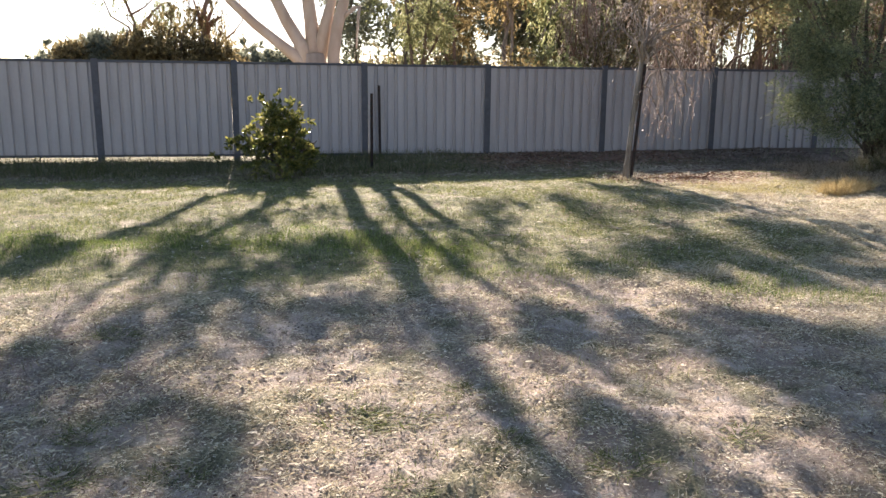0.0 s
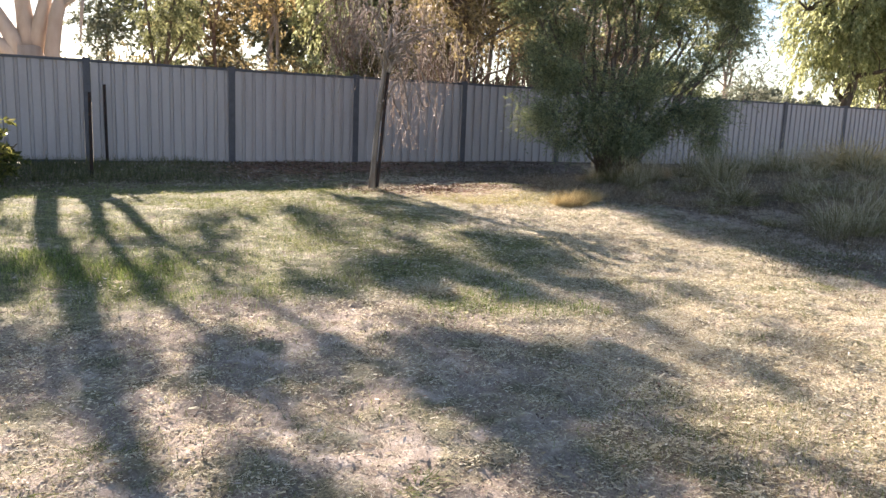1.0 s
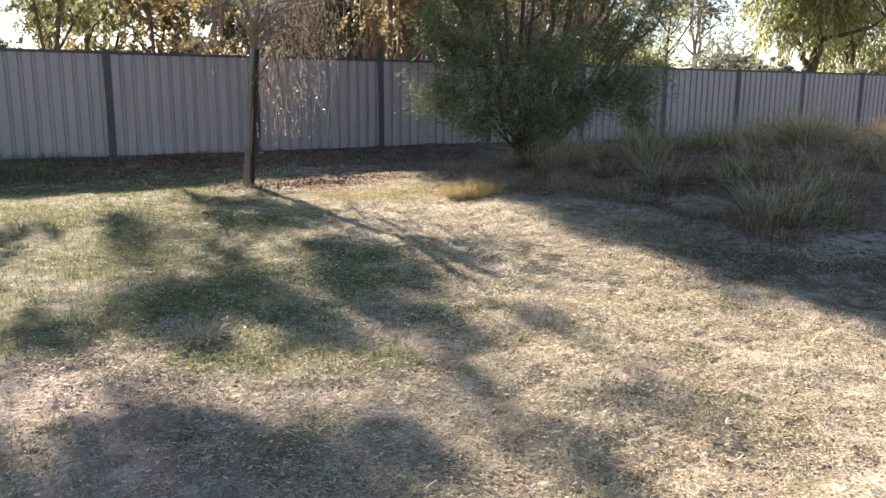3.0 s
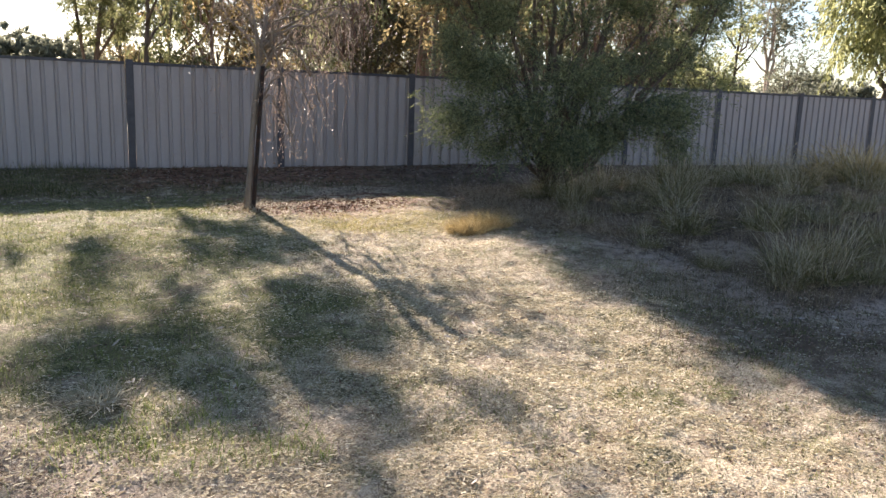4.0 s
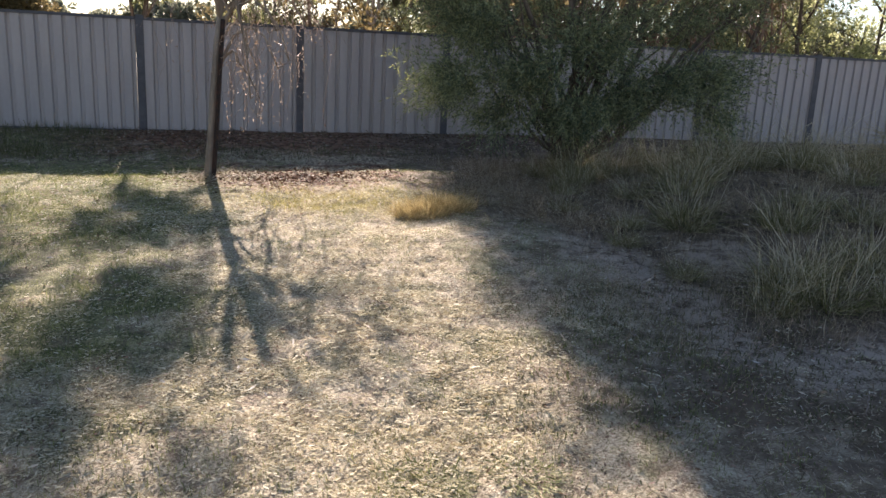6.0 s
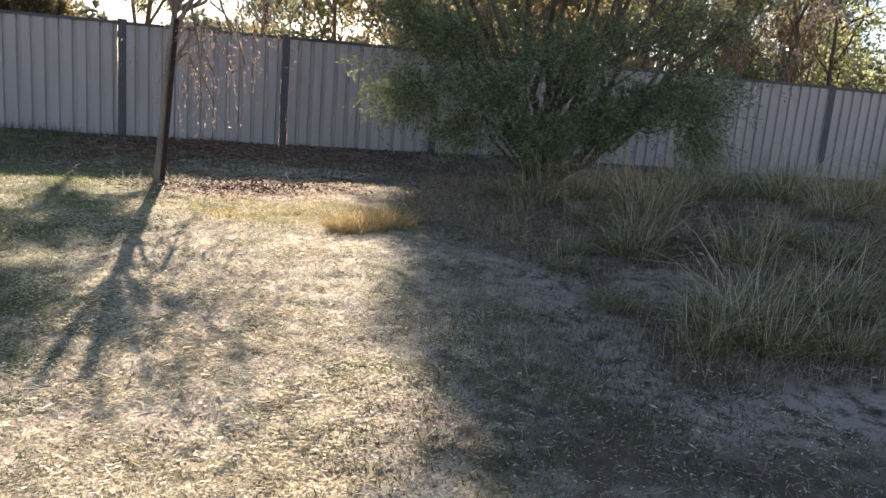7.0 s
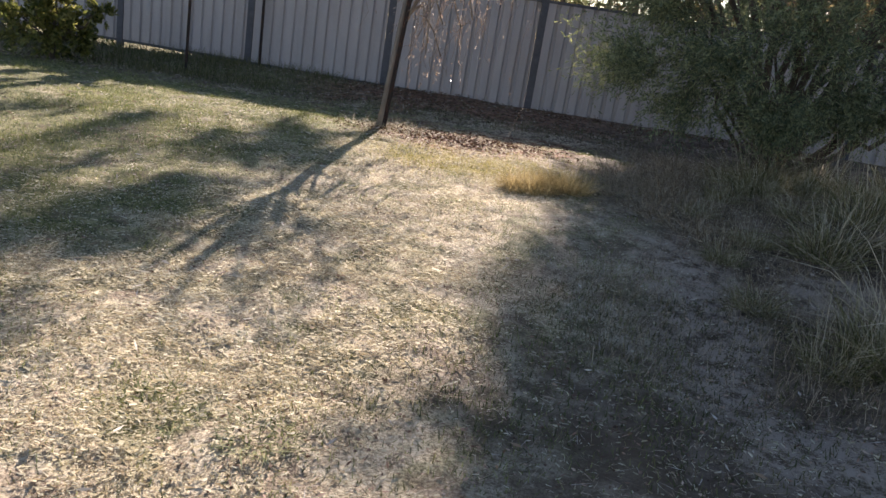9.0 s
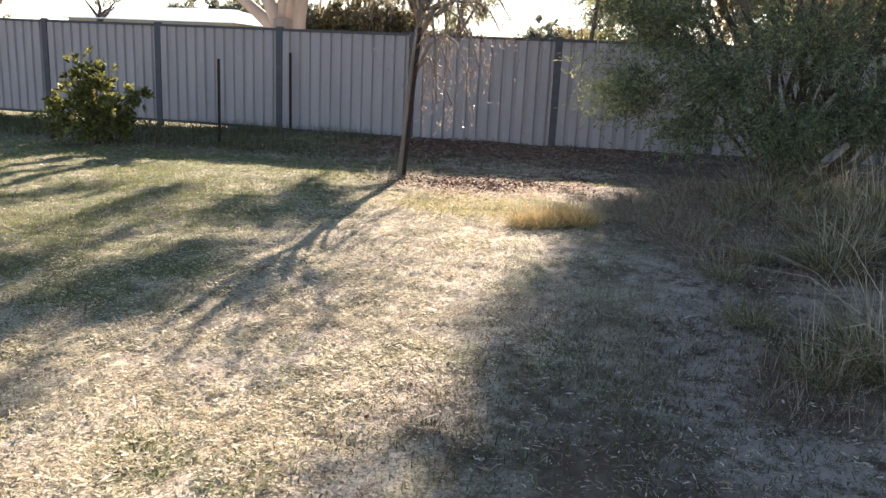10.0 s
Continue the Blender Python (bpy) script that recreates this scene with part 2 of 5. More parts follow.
M_REDBARK = bark_material("red_brown_bark", (0.12, 0.06, 0.04), (0.22, 0.13, 0.09), (0.34, 0.23, 0.17), 5)
M_TWIG = bark_material("dry_twigs", (0.15, 0.11, 0.09), (0.26, 0.205, 0.17), (0.40, 0.33, 0.28), 18)
L_WATTLE = leaf_material("wattle_leaves", (0.064, 0.094, 0.068), (0.150, 0.190, 0.122), (0.36, 0.40, 0.255), 0.45, 0.65, (1.2, 1.08, 0.68))
L_CITRUS = leaf_material("citrus_leaves", (0.045, 0.06, 0.016), (0.14, 0.15, 0.04), (0.36, 0.32, 0.10), 0.5, 0.32)
L_GUM = leaf_material("gum_leaves", (0.075, 0.085, 0.038), (0.17, 0.18, 0.08), (0.34, 0.335, 0.16), 0.6)
L_OLIVE = leaf_material("olive_brown_leaves", (0.09, 0.072, 0.036), (0.19, 0.15, 0.072), (0.36, 0.29, 0.145), 0.55)
L_GOLD = leaf_material("golden_brown_leaves", (0.12, 0.085, 0.04), (0.25, 0.185, 0.08), (0.42, 0.33, 0.16), 0.58)
L_YELLOW = leaf_material("yellow_green_leaves", (0.17, 0.185, 0.08), (0.36, 0.375, 0.17), (0.60, 0.60, 0.33), 0.62)
# pale greyish tones put the haze of distance into the leaf colour
L_FAR = leaf_material("hazed_tree_leaves", (0.12, 0.13, 0.09), (0.20, 0.21, 0.15), (0.30, 0.30, 0.21), 0.5)
L_DRY = leaf_material("dry_weeping_leaves", (0.17, 0.115, 0.085), (0.34, 0.25, 0.19), (0.58, 0.49, 0.41), 0.28)

# ---- geometry tools ----


class Geo:
    """Vertices and faces of one mesh in the making."""

    def __init__(self):
        self.v, self.f = [], []

    def tube(self, pts, radii, sides=6):
        pts = [Vector(p) for p in pts]
        at = len(self.v)
        side = Vector((1, 0.13, 0.07)).normalized()
        for i, (p, r) in enumerate(zip(pts, radii)):
            way = (pts[min(i + 1, len(pts) - 1)] - pts[max(i - 1, 0)]).normalized()
            if abs(way.dot(side)) > 0.9:
                side = Vector((0.1, 1, 0.2)).normalized()
            a = (side - way * side.dot(way)).normalized()
            b = way.cross(a)
            side = a
            for k in range(sides):
                ang = 2 * math.pi * k / sides
                self.v.append(tuple(p + (a * math.cos(ang) + b * math.sin(ang)) * r))
        for i in range(len(pts) - 1):
            for k in range(sides):
                m = (k + 1) % sides
                self.f.append((at + i * sides + k, at + i * sides + m, at + (i + 1) * sides + m, at + (i + 1) * sides + k))
        self.f.append(tuple(at + k for k in reversed(range(sides))))
        self.f.append(tuple(at + (len(pts) - 1) * sides + k for k in range(sides)))

    def box(self, x0, x1, y0, y1, z0, z1):
        at = len(self.v)
        self.v += [(x, y, z) for z in (z0, z1) for y in (y0, y1) for x in (x0, x1)]
        self.f += [tuple(at + i for i in q) for q in ((0, 2, 3, 1), (4, 5, 7, 6), (0, 1, 5, 4), (2, 6, 7, 3), (0, 4, 6, 2), (1, 3, 7, 5))]

    def mesh(self, name, mat, smooth=True):
        me = bpy.data.meshes.new(name)
        me.from_pydata(self.v, [], self.f)
        me.materials.append(mat)
        if smooth:
            me.shade_smooth()
        return me


def quads(name, verts, mat):
    """A mesh of loose four-cornered blades or leaves from an array (n, 4, 3)."""
    me = bpy.data.meshes.new(name)
    n = len(verts)
    me.vertices.add(4 * n), me.loops.add(4 * n), me.polygons.add(n)
    me.vertices.foreach_set("co", np.ascontiguousarray(verts, np.float32).ravel())
    me.loops.foreach_set("vertex_index", np.arange(4 * n, dtype=np.int32))
    me.polygons.foreach_set("loop_start", np.arange(0, 4 * n, 4, dtype=np.int32))
    me.polygons.foreach_set("loop_total", np.full(n, 4, np.int32))
    me.update(calc_edges=True)
    me.materials.append(mat)
    return me


def unit(a):
    return a / np.maximum(np.linalg.norm(a, axis=-1, keepdims=True), 1e-9)


def leaf_quads(rng, at, way, length, width):
    """Pointed leaves: from at along way, in a random roll."""
    n = len(at)
    way = unit(way)
    side = unit(np.cross(way, rng.normal(size=(n, 3))))
    length, width = np.reshape(length, (-1, 1)), np.reshape(width, (-1, 1))
    mid = at + way * length * 0.45
    return np.stack([at, mid + side * width / 2, at + way * length, mid - side * width / 2], 1)


def blade_quads(rng, at, way, length, width, droop):
    """Grass blades: a base of some width, a bend, a fine tip."""
    n = len(at)
    way = unit(way)
    side = unit(np.cross(way, [0, 0, 1.0]) + rng.normal(size=(n, 3)) * 0.1)
    length, width = np.reshape(length, (-1, 1)), np.reshape(width, (-1, 1))
    tip = at + way * length
    tip[:, 2] -= (np.reshape(droop, (-1, 1)) * length)[:, 0]
    return np.stack([at - side * width / 2, at + side * width / 2, tip + side * width * 0.15, tip - side * width * 0.15], 1)


def part(name, mesh, parent, label=""):
    ob = new(name, mesh)
    ob.parent = parent
    return tagged(ob, label) if label else ob


def thing(name, label, category, group="", kind="", at=(0, 0, 0)):
    ob = new(name)
    ob.location = at
    ob.empty_display_size = 0.2
    return tagged(ob, label, category, group, kind)


# ---- ground ----


def value_noise(x, y, seed):
    """Smooth random values, 0 to 1, one cell a metre."""
    table = np.random.default_rng(seed).uniform(0, 1, (128, 128))
    i, j = np.floor(x).astype(int), np.floor(y).astype(int)
    a, b = x - i, y - j
    a, b = a * a * (3 - 2 * a), b * b * (3 - 2 * b)
    i0, i1, j0, j1 = i % 128, (i + 1) % 128, j % 128, (j + 1) % 128
    return (table[i0, j0] * (1 - a) + table[i1, j0] * a) * (1 - b) + (table[i0, j1] * (1 - a) + table[i1, j1] * a) * b


def yard_z(x, y):
    """The height of the yard, with its clods and hollows left out."""
    x, y = np.asarray(x, float), np.asarray(y, float)
    z = -0.02 + 0.012 * (np.clip(x, -2, 8) - 3.5) - 0.045 * np.clip(-6 - y, 0, 12)
    z = z + 0.42 * np.exp(-((np.clip(x, None, 10.0) - 10.0) / 2.6) ** 2 - ((y + 6.2) / 2.2) ** 2)
    bank = np.clip((y + 2.8) / 2.0, 0, 1)
    z = z + (0.13 - 0.07 * np.clip((-0.5 - x) / 2, 0, 1)) * bank * bank * (3 - 2 * bank)
    return z


def ground_z(x, y):
    """The height of the yard, with hummocks, clods and crumbs near the walk."""
    x, y = np.asarray(x, float), np.asarray(y, float)
    z = yard_z(x, y)
    near = np.clip(np.minimum(np.minimum(x + 9, 16 - x), np.minimum(y + 18, 0.6 - y)), 0, 1)
    for k, (cells, tall) in enumerate(((1.1, 0.028), (3.1, 0.018), (7.3, 0.010), (16.0, 0.006))):
        if cells == 7.3:
            tall = tall + 0.009 * np.clip(2.6 - x, 0, 1) * np.clip(-9.2 - y, 0, 1)
        z = z + near * tall * 2 * (value_noise(x * cells + 31.7 * k, y * cells + 12.9 * k, 700 + k) - 0.5)
    return z


def build_ground():
    def graded(lo, hi, step, reach):
        inner = np.arange(lo, hi + 1e-6, step)
        out = np.geomspace(step * 2, reach, 26).cumsum()
        return np.concatenate([lo - out[::-1], inner, hi + out])
    xs, ys = graded(-5.0, 10.0, 0.034, 220.0), graded(-13.5, -2.0, 0.034, 220.0)
    gx, gy = np.meshgrid(xs, ys)
    gz = ground_z(gx, gy)
    nx, ny = len(xs), len(ys)
    k = np.arange(nx * ny).reshape(ny, nx)
    faces = np.stack([k[:-1, :-1], k[:-1, 1:], k[1:, 1:], k[1:, :-1]], -1).reshape(-1, 4)
    me = bpy.data.meshes.new("ground")
    me.from_pydata(np.stack([gx, gy, gz], -1).reshape(-1, 3).tolist(), [], faces.tolist())
    me.materials.append(M_GROUND)
    me.shade_smooth()
    tagged(new("ground", me), "uneven yard of dry lawn, grey dust and red soil", "ground", kind="structure")


build_ground()

# ---- fence ----
PITCH, FIRST, LAST = 2.38, -6, 16


def build_fence():
    fence = thing("fence", "pale grey corrugated steel fence with dark slate posts and rails", "fence", kind="structure")
    post = Geo()
    # a C-channel post, both sides open to take the sheets
    post.box(-0.055, 0.055, -0.034, -0.030, -0.10, 1.80)
    post.box(-0.055, 0.055, 0.030, 0.034, -0.10, 1.80)
    post.box(-0.0035, 0.0035, -0.030, 0.030, -0.10, 1.80)
    for s in (-1, 1):
        post.box(s * 0.055 - 0.002, s * 0.055 + 0.002, -0.033, -0.022, -0.10, 1.80)
        post.box(s * 0.055 - 0.002, s * 0.055 + 0.002, 0.022, 0.033, -0.10, 1.80)
    post.box(-0.058, 0.058, -0.037, 0.037, 1.80, 1.806)
    m_post = post.mesh("post", M_SLATE, False)
    rail_top, rail_low = Geo(), Geo()
    half = PITCH / 2 - 0.06
    for g, z in ((rail_top, 1.755), (rail_low, 0.085)):
        s = 1 if g is rail_top else -1
        g.box(-half, half, -0.029, -0.026, z - 0.022, z + 0.022)
        g.box(-half, half, 0.026, 0.029, z - 0.022, z + 0.022)
        g.box(-half, half, -0.026, 0.026, z + s * 0.019, z + s * 0.022)
    m_top, m_low = rail_top.mesh("top_rail", M_SLATE, False), rail_low.mesh("bottom_rail", M_SLATE, False)
    sheet = Geo()
    # trapezoid ribs, one every 0.193 m, 0.8 mm steel given 3 mm
    prof, n = [], 12
    step = 2 * half / n
    for i in range(n):
        x0 = -half + i * step
        prof += [(x0 + 0.000, -0.018), (x0 + 0.118, -0.018), (x0 + 0.136, 0.016), (x0 + 0.176, 0.016)]
    prof.append((half, -0.018))
    for side in (0, 0.003):
        for z in (0.09, 1.75):
            sheet.v += [(px, py + side, z) for px, py in prof]
    m = len(prof)
    for i in range(m - 1):
        sheet.f.append((i, i + 1, m + i + 1, m + i))
        sheet.f.append((2 * m + i + 1, 2 * m + i, 3 * m + i, 3 * m + i + 1))
    m_sheet = sheet.mesh("panel", M_SHEET, False)
    rng = random.Random(4)
    for k in range(FIRST, LAST + 1):
        x = (k - 2) * PITCH
        p = part("post", m_post, fence)
        p.matrix_basis = pose(x, 0, 0.0, rng.uniform(-0.4, 0.4), rng.uniform(-0.3, 0.3), 0)
        if k < LAST:
            for name, me in (("panel", m_sheet), ("top_rail", m_top), ("bottom_rail", m_low)):
                o = part(name, me, fence)
                o.matrix_basis = pose(x + PITCH / 2, 0, rng.uniform(-0.006, 0.006), 0, 0, 0)
    return fence


build_fence()

# ---- trees and shrubs ----


def bent(rng, a, b, sag=0.0, n=6, wander=0.05):
    """A curved path from a to b: rises first, then spreads, with some wander."""
    a, b = np.array(a, float), np.array(b, float)
    s = np.linspace(0, 1, n)[:, None]
    lift = np.array([0, 0, 1.0]) * np.linalg.norm(b - a) * sag
    off = rng.normal(size=(n, 3)) * wander * np.linalg.norm(b - a)
    off[0] = off[-1] = 0
    return a + (b - a) * s + lift * (4 * s * (1 - s)) + off


def crown_points(rng, n, centre, radii, hollow=0.35, lumps=6, floor=-1e9):
    """Cluster places in a lumpy crown, denser towards its skin."""
    lump = unit(rng.normal(size=(lumps, 3)))
    size = rng.uniform(0.55, 1.0, lumps)
    got = []
    while len(got) < n:
        d = unit(rng.normal(size=3))
        reach = max(0.55, np.max(size * np.clip(lump @ d, 0, 1) ** 1.5 * 1.15))
        p = np.array(centre) + d * np.array(radii) * reach * rng.uniform(hollow, 1.0) ** 0.6
        if p[2] > floor:
            got.append(p)
    return np.array(got)


def sprig_leaves(rng, clusters, per, sigma, size, hang, sprig):
    """Leaves set along short leafy sprigs that point outwards from the crown, so that they form tufts."""
    each, reach = 12, sprig
    m = len(clusters) * max(1, per // each)
    start = np.repeat(clusters, max(1, per // each), 0) + rng.normal(size=(m, 3)) * sigma * np.array([1, 1, 0.8])
    out = unit(start - clusters.mean(0) + [0, 0, 0.2])
    way = unit(out * 0.8 + rng.normal(size=(m, 3)) * 0.55 + np.array([0, 0, -1.2 if hang else 0.12]))
    along = np.tile(np.linspace(0.05, 1, each), m)[:, None]
    way, start, long = np.repeat(way, each, 0), np.repeat(start, each, 0), np.repeat(rng.uniform(0.6, 1.3, m), each)[:, None]
    at = start + way * along * reach * long
    at[:, 2] -= (along[:, 0] ** 2) * reach * (0.5 if hang else 0.18)
    n = len(at)
    side = unit(np.cross(way, rng.normal(size=(n, 3))))
    leafway = way * 0.75 + side * 0.75 + (np.array([0, 0, -0.6]) if hang else 0)
    return leaf_quads(rng, at, leafway, size[0] * rng.uniform(0.6, 1.25, n), size[1] * rng.uniform(0.7, 1.3, n))


def build_tree(name, label, category, base, trunk, limbs, clusters, leaf, bark, seed,
               per=120, sigma=0.25, size=(0.07, 0.014), hang=0.0, twig=0.012, sprig=0.26, skip=1, group="", part_names=("trunk", "limb", "foliage")):
    """trunk: (points, radii) relative to base; limbs: list of (points, radii); clusters: (n, 3) places of leaf bunches."""
    rng = np.random.default_rng(seed)
    top = thing(name, label, category, group, at=base)
    wood = [np.array(p, float) for p, _ in [trunk] + limbs]
    g = Geo()
    g.tube(*trunk, sides=10)
    part(part_names[0], g.mesh(part_names[0], bark), top)
    for pts, radii in limbs:
        g = Geo()
        g.tube(pts, radii, 8)
        part(part_names[1], g.mesh(part_names[1], bark), top)
    joints = np.concatenate([w[max(1, len(w) // 3):] for w in wood])
    g = Geo()
    for c in clusters[::skip]:
        away = joints - c
        cost = np.linalg.norm(away, axis=1) + 0.6 * np.maximum(0, joints[:, 2] - c[2])
        j = joints[np.argsort(cost)[rng.integers(0, 2)]]
        path = bent(rng, j, c, 0.06 if hang == 0 else 0.15, 5, 0.06)
        g.tube(path, np.linspace(twig, twig * 0.3, 5), 4)
    tagged(part("branchwork", g.mesh("branchwork", bark), top), kind="stuff")
    lq = sprig_leaves(rng, clusters, per, sigma, size, hang, sprig)
    tagged(part(part_names[2], quads(part_names[2], lq, leaf), top), kind="stuff")
    return top


# openings in the two gums' crowns, where the sun comes through: x and z just behind the fence, and half width
GAPS = ((-3.0, 3.02, 0.3), (-2.15, 3.7, 0.35), (-3.55, 4.65, 0.28), (-3.0, 4.52, 0.28), (-1.62, 5.15, 0.28), (-1.93, 5.04, 0.15), (-1.15, 5.45, 0.25), (-1.75, 5.58, 0.25),
        (-0.4, 5.45, 0.2), (-0.05, 5.55, 0.15), (1.05, 4.56, 0.22), (1.3, 4.8, 0.26), (-0.5, 4.8, 0.2), (-0.05, 4.9, 0.2), (0.4, 4.88, 0.16), (1.7, 3.4, 0.15), (0.8, 3.95, 0.22), (1.25, 3.85, 0.18),
        (1.77, 3.85, 0.12), (2.3, 3.87, 0.12), (2.5, 3.6, 0.12), (1.55, 4.88, 0.16), (2.05, 4.85, 0.2), (0.75, 4.86, 0.12), (0.34, 5.2, 0.10), (0.86, 5.16, 0.10), (2.6, 5.04, 0.18), (2.33, 4.85, 0.18), (1.6, 5.56, 0.10), (2.35, 5.03, 0.13), (2.46, 5.24, 0.12), (2.2, 5.2, 0.14), (1.96, 5.47, 0.06), (1.8, 5.6, 0.1), (2.27, 5.7, 0.12))


def thinned(clusters, base, margin):
    """The bunches of a crown that do not stand in one of the openings, as the sun shines through them."""
    p = clusters + np.array(base)
    d = (0.5 - p[:, 1]) / sun_way.y
    x, z = p[:, 0] + sun_way.x * d, p[:, 2] + sun_way.z * d
    keep = np.ones(len(p), bool)
    for gx, gz, r in GAPS:
        keep &= np.hypot(x - gx, (z - gz) * 1.15) > r + margin
    return clusters[keep]


def clumped(rng, clumps, y):
    """Leaf bunches in round clumps, each given by x and z at the depth y and its half width, spread along the sun's way."""
    got = []
    for x, z, r in clumps:
        m = max(2, round(7 * (r / 0.25) ** 2))
        a, d, dy = rng.uniform(0, 2 * math.pi, m), 0.74 * r * np.sqrt(rng.uniform(0, 1, m)), rng.normal(0, 0.3, m)
        got.append(np.stack([x + d * np.cos(a) + sun_way.x / sun_way.y * dy, y + dy, z + d * np.sin(a) / 1.1 + sun_way.z / sun_way.y * dy], 1))
    return np.concatenate(got)


def gum_by_fence():
    """The big gum just behind the fence: a short trunk that forks at the fence's top."""
    rng = np.random.default_rng(11)
    base = (-0.85, 2.0, 0.0)

    def rel(*pts):
        return [(x + 0.85, y - 2.0, z) for x, y, z in pts]
    trunk = (rel((-0.80, 2.0, -0.1), (-0.82, 2.0, 0.6), (-0.85, 2.0, 1.4), (-0.88, 2.0, 2.05)), (0.36, 0.32, 0.29, 0.24))
    limbs = [
        (rel((-0.95, 2.0, 1.75), (-1.52, 2.0, 2.19), (-2.08, 2.0, 2.63), (-2.55, 2.0, 3.08), (-3.04, 1.95, 3.9), (-3.7, 1.9, 4.4), (-4.3, 1.8, 5.0)), (0.16, 0.115, 0.10, 0.09, 0.07, 0.055, 0.03)),
        (rel((-0.95, 2.0, 1.8), (-1.18, 2.0, 2.28), (-1.45, 2.0, 2.73), (-1.63, 2.0, 3.11), (-2.15, 2.0, 3.8), (-2.85, 2.0, 4.6), (-3.5, 2.0, 5.5)), (0.20, 0.14, 0.125, 0.11, 0.075, 0.055, 0.03)),
        (rel((-0.85, 2.0, 1.9), (-0.93, 2.1, 2.68), (-0.98, 2.1, 3.13), (-1.10, 2.1, 4.2), (-0.98, 2.1, 5.0), (-1.06, 2.1, 5.8), (-0.92, 2.1, 7.2)), (0.20, 0.14, 0.13, 0.125, 0.12, 0.11, 0.07)),
        (rel((-0.80, 2.0, 1.9), (-0.62, 1.95, 2.69), (-0.50, 1.9, 3.14), (-0.62, 1.9, 4.0), (-0.55, 1.9, 4.9), (-0.3, 1.8, 5.9)), (0.17, 0.12, 0.10, 0.07, 0.055, 0.03)),
        (rel((-0.52, 1.8, -0.1), (-0.50, 1.8, 1.2), (-0.49, 1.8, 2.0), (-0.41, 1.8, 2.58), (-0.25, 1.8, 3.15), (-0.22, 1.8, 4.1), (-0.02, 1.8, 4.8), (0.28, 1.7, 5.5)), (0.15, 0.14, 0.13, 0.125, 0.11, 0.065, 0.03, 0.012)),
        (rel((-0.35, 1.8, 2.72), (-0.20, 1.75, 2.86), (-0.05, 1.7, 2.96), (0.05, 1.7, 3.0), (0.02, 1.7, 2.72), (-0.02, 1.7, 2.15)), (0.06, 0.05, 0.045, 0.04, 0.03, 0.02)),
    ]
    clumps = ((-3.86, 3.98, 0.3), (-4.5, 4.3, 0.3), (-2.42, 3.98, 0.24), (-1.67, 4.09, 0.32), (0.46, 5.24, 0.12), (0.67, 5.34, 0.22), (0.53, 5.69, 0.18), (-0.52, 5.16, 0.21), (-0.27, 5.1, 0.22),
              (-1.4, 4.92, 0.16), (-1.73, 4.75, 0.21), (-2.09, 5.0, 0.13), (-2.09, 4.53, 0.32), (-2.48, 4.77, 0.24), (-2.89, 4.88, 0.22), (-3.19, 4.96, 0.16), (-2.57, 5.26, 0.22), (-3.1, 5.3, 0.22),
              (-2.34, 5.58, 0.21), (-2.83, 5.49, 0.2), (-2.12, 5.41, 0.12), (-0.64, 5.69, 0.2), (0.67, 5.0, 0.13), (0.13, 5.01, 0.12), (-3.5, 5.5, 0.22), (-1.1, 4.8, 0.15))
    loose = np.stack([rng.uniform(-3.8, 1.0, 80), rng.normal(0.5, 0.4, 80), rng.uniform(4.4, 6.3, 80)], 1) - base
    rear = np.stack([rng.uniform(-3.5, 0.6, 40), rng.normal(2.6, 0.3, 40), rng.uniform(4.2, 5.4, 40)], 1) - base
    cl = np.concatenate([clumped(rng, clumps, 0.5) - base, thinned(loose, base, 0.16), thinned(rear, base, 0.12), crown_points(rng, 40, (-0.4, -0.2, 8.2), (3.6, 2.2, 1.4))])
    return build_tree("gum_tree", "large gum tree with smooth pale forked trunk, behind the fence", "tree", base, trunk, limbs, cl,
                      L_GUM, M_GUMBARK, 12, per=132, sigma=0.08, size=(0.11, 0.026), hang=0.0, twig=0.012, sprig=0.15)


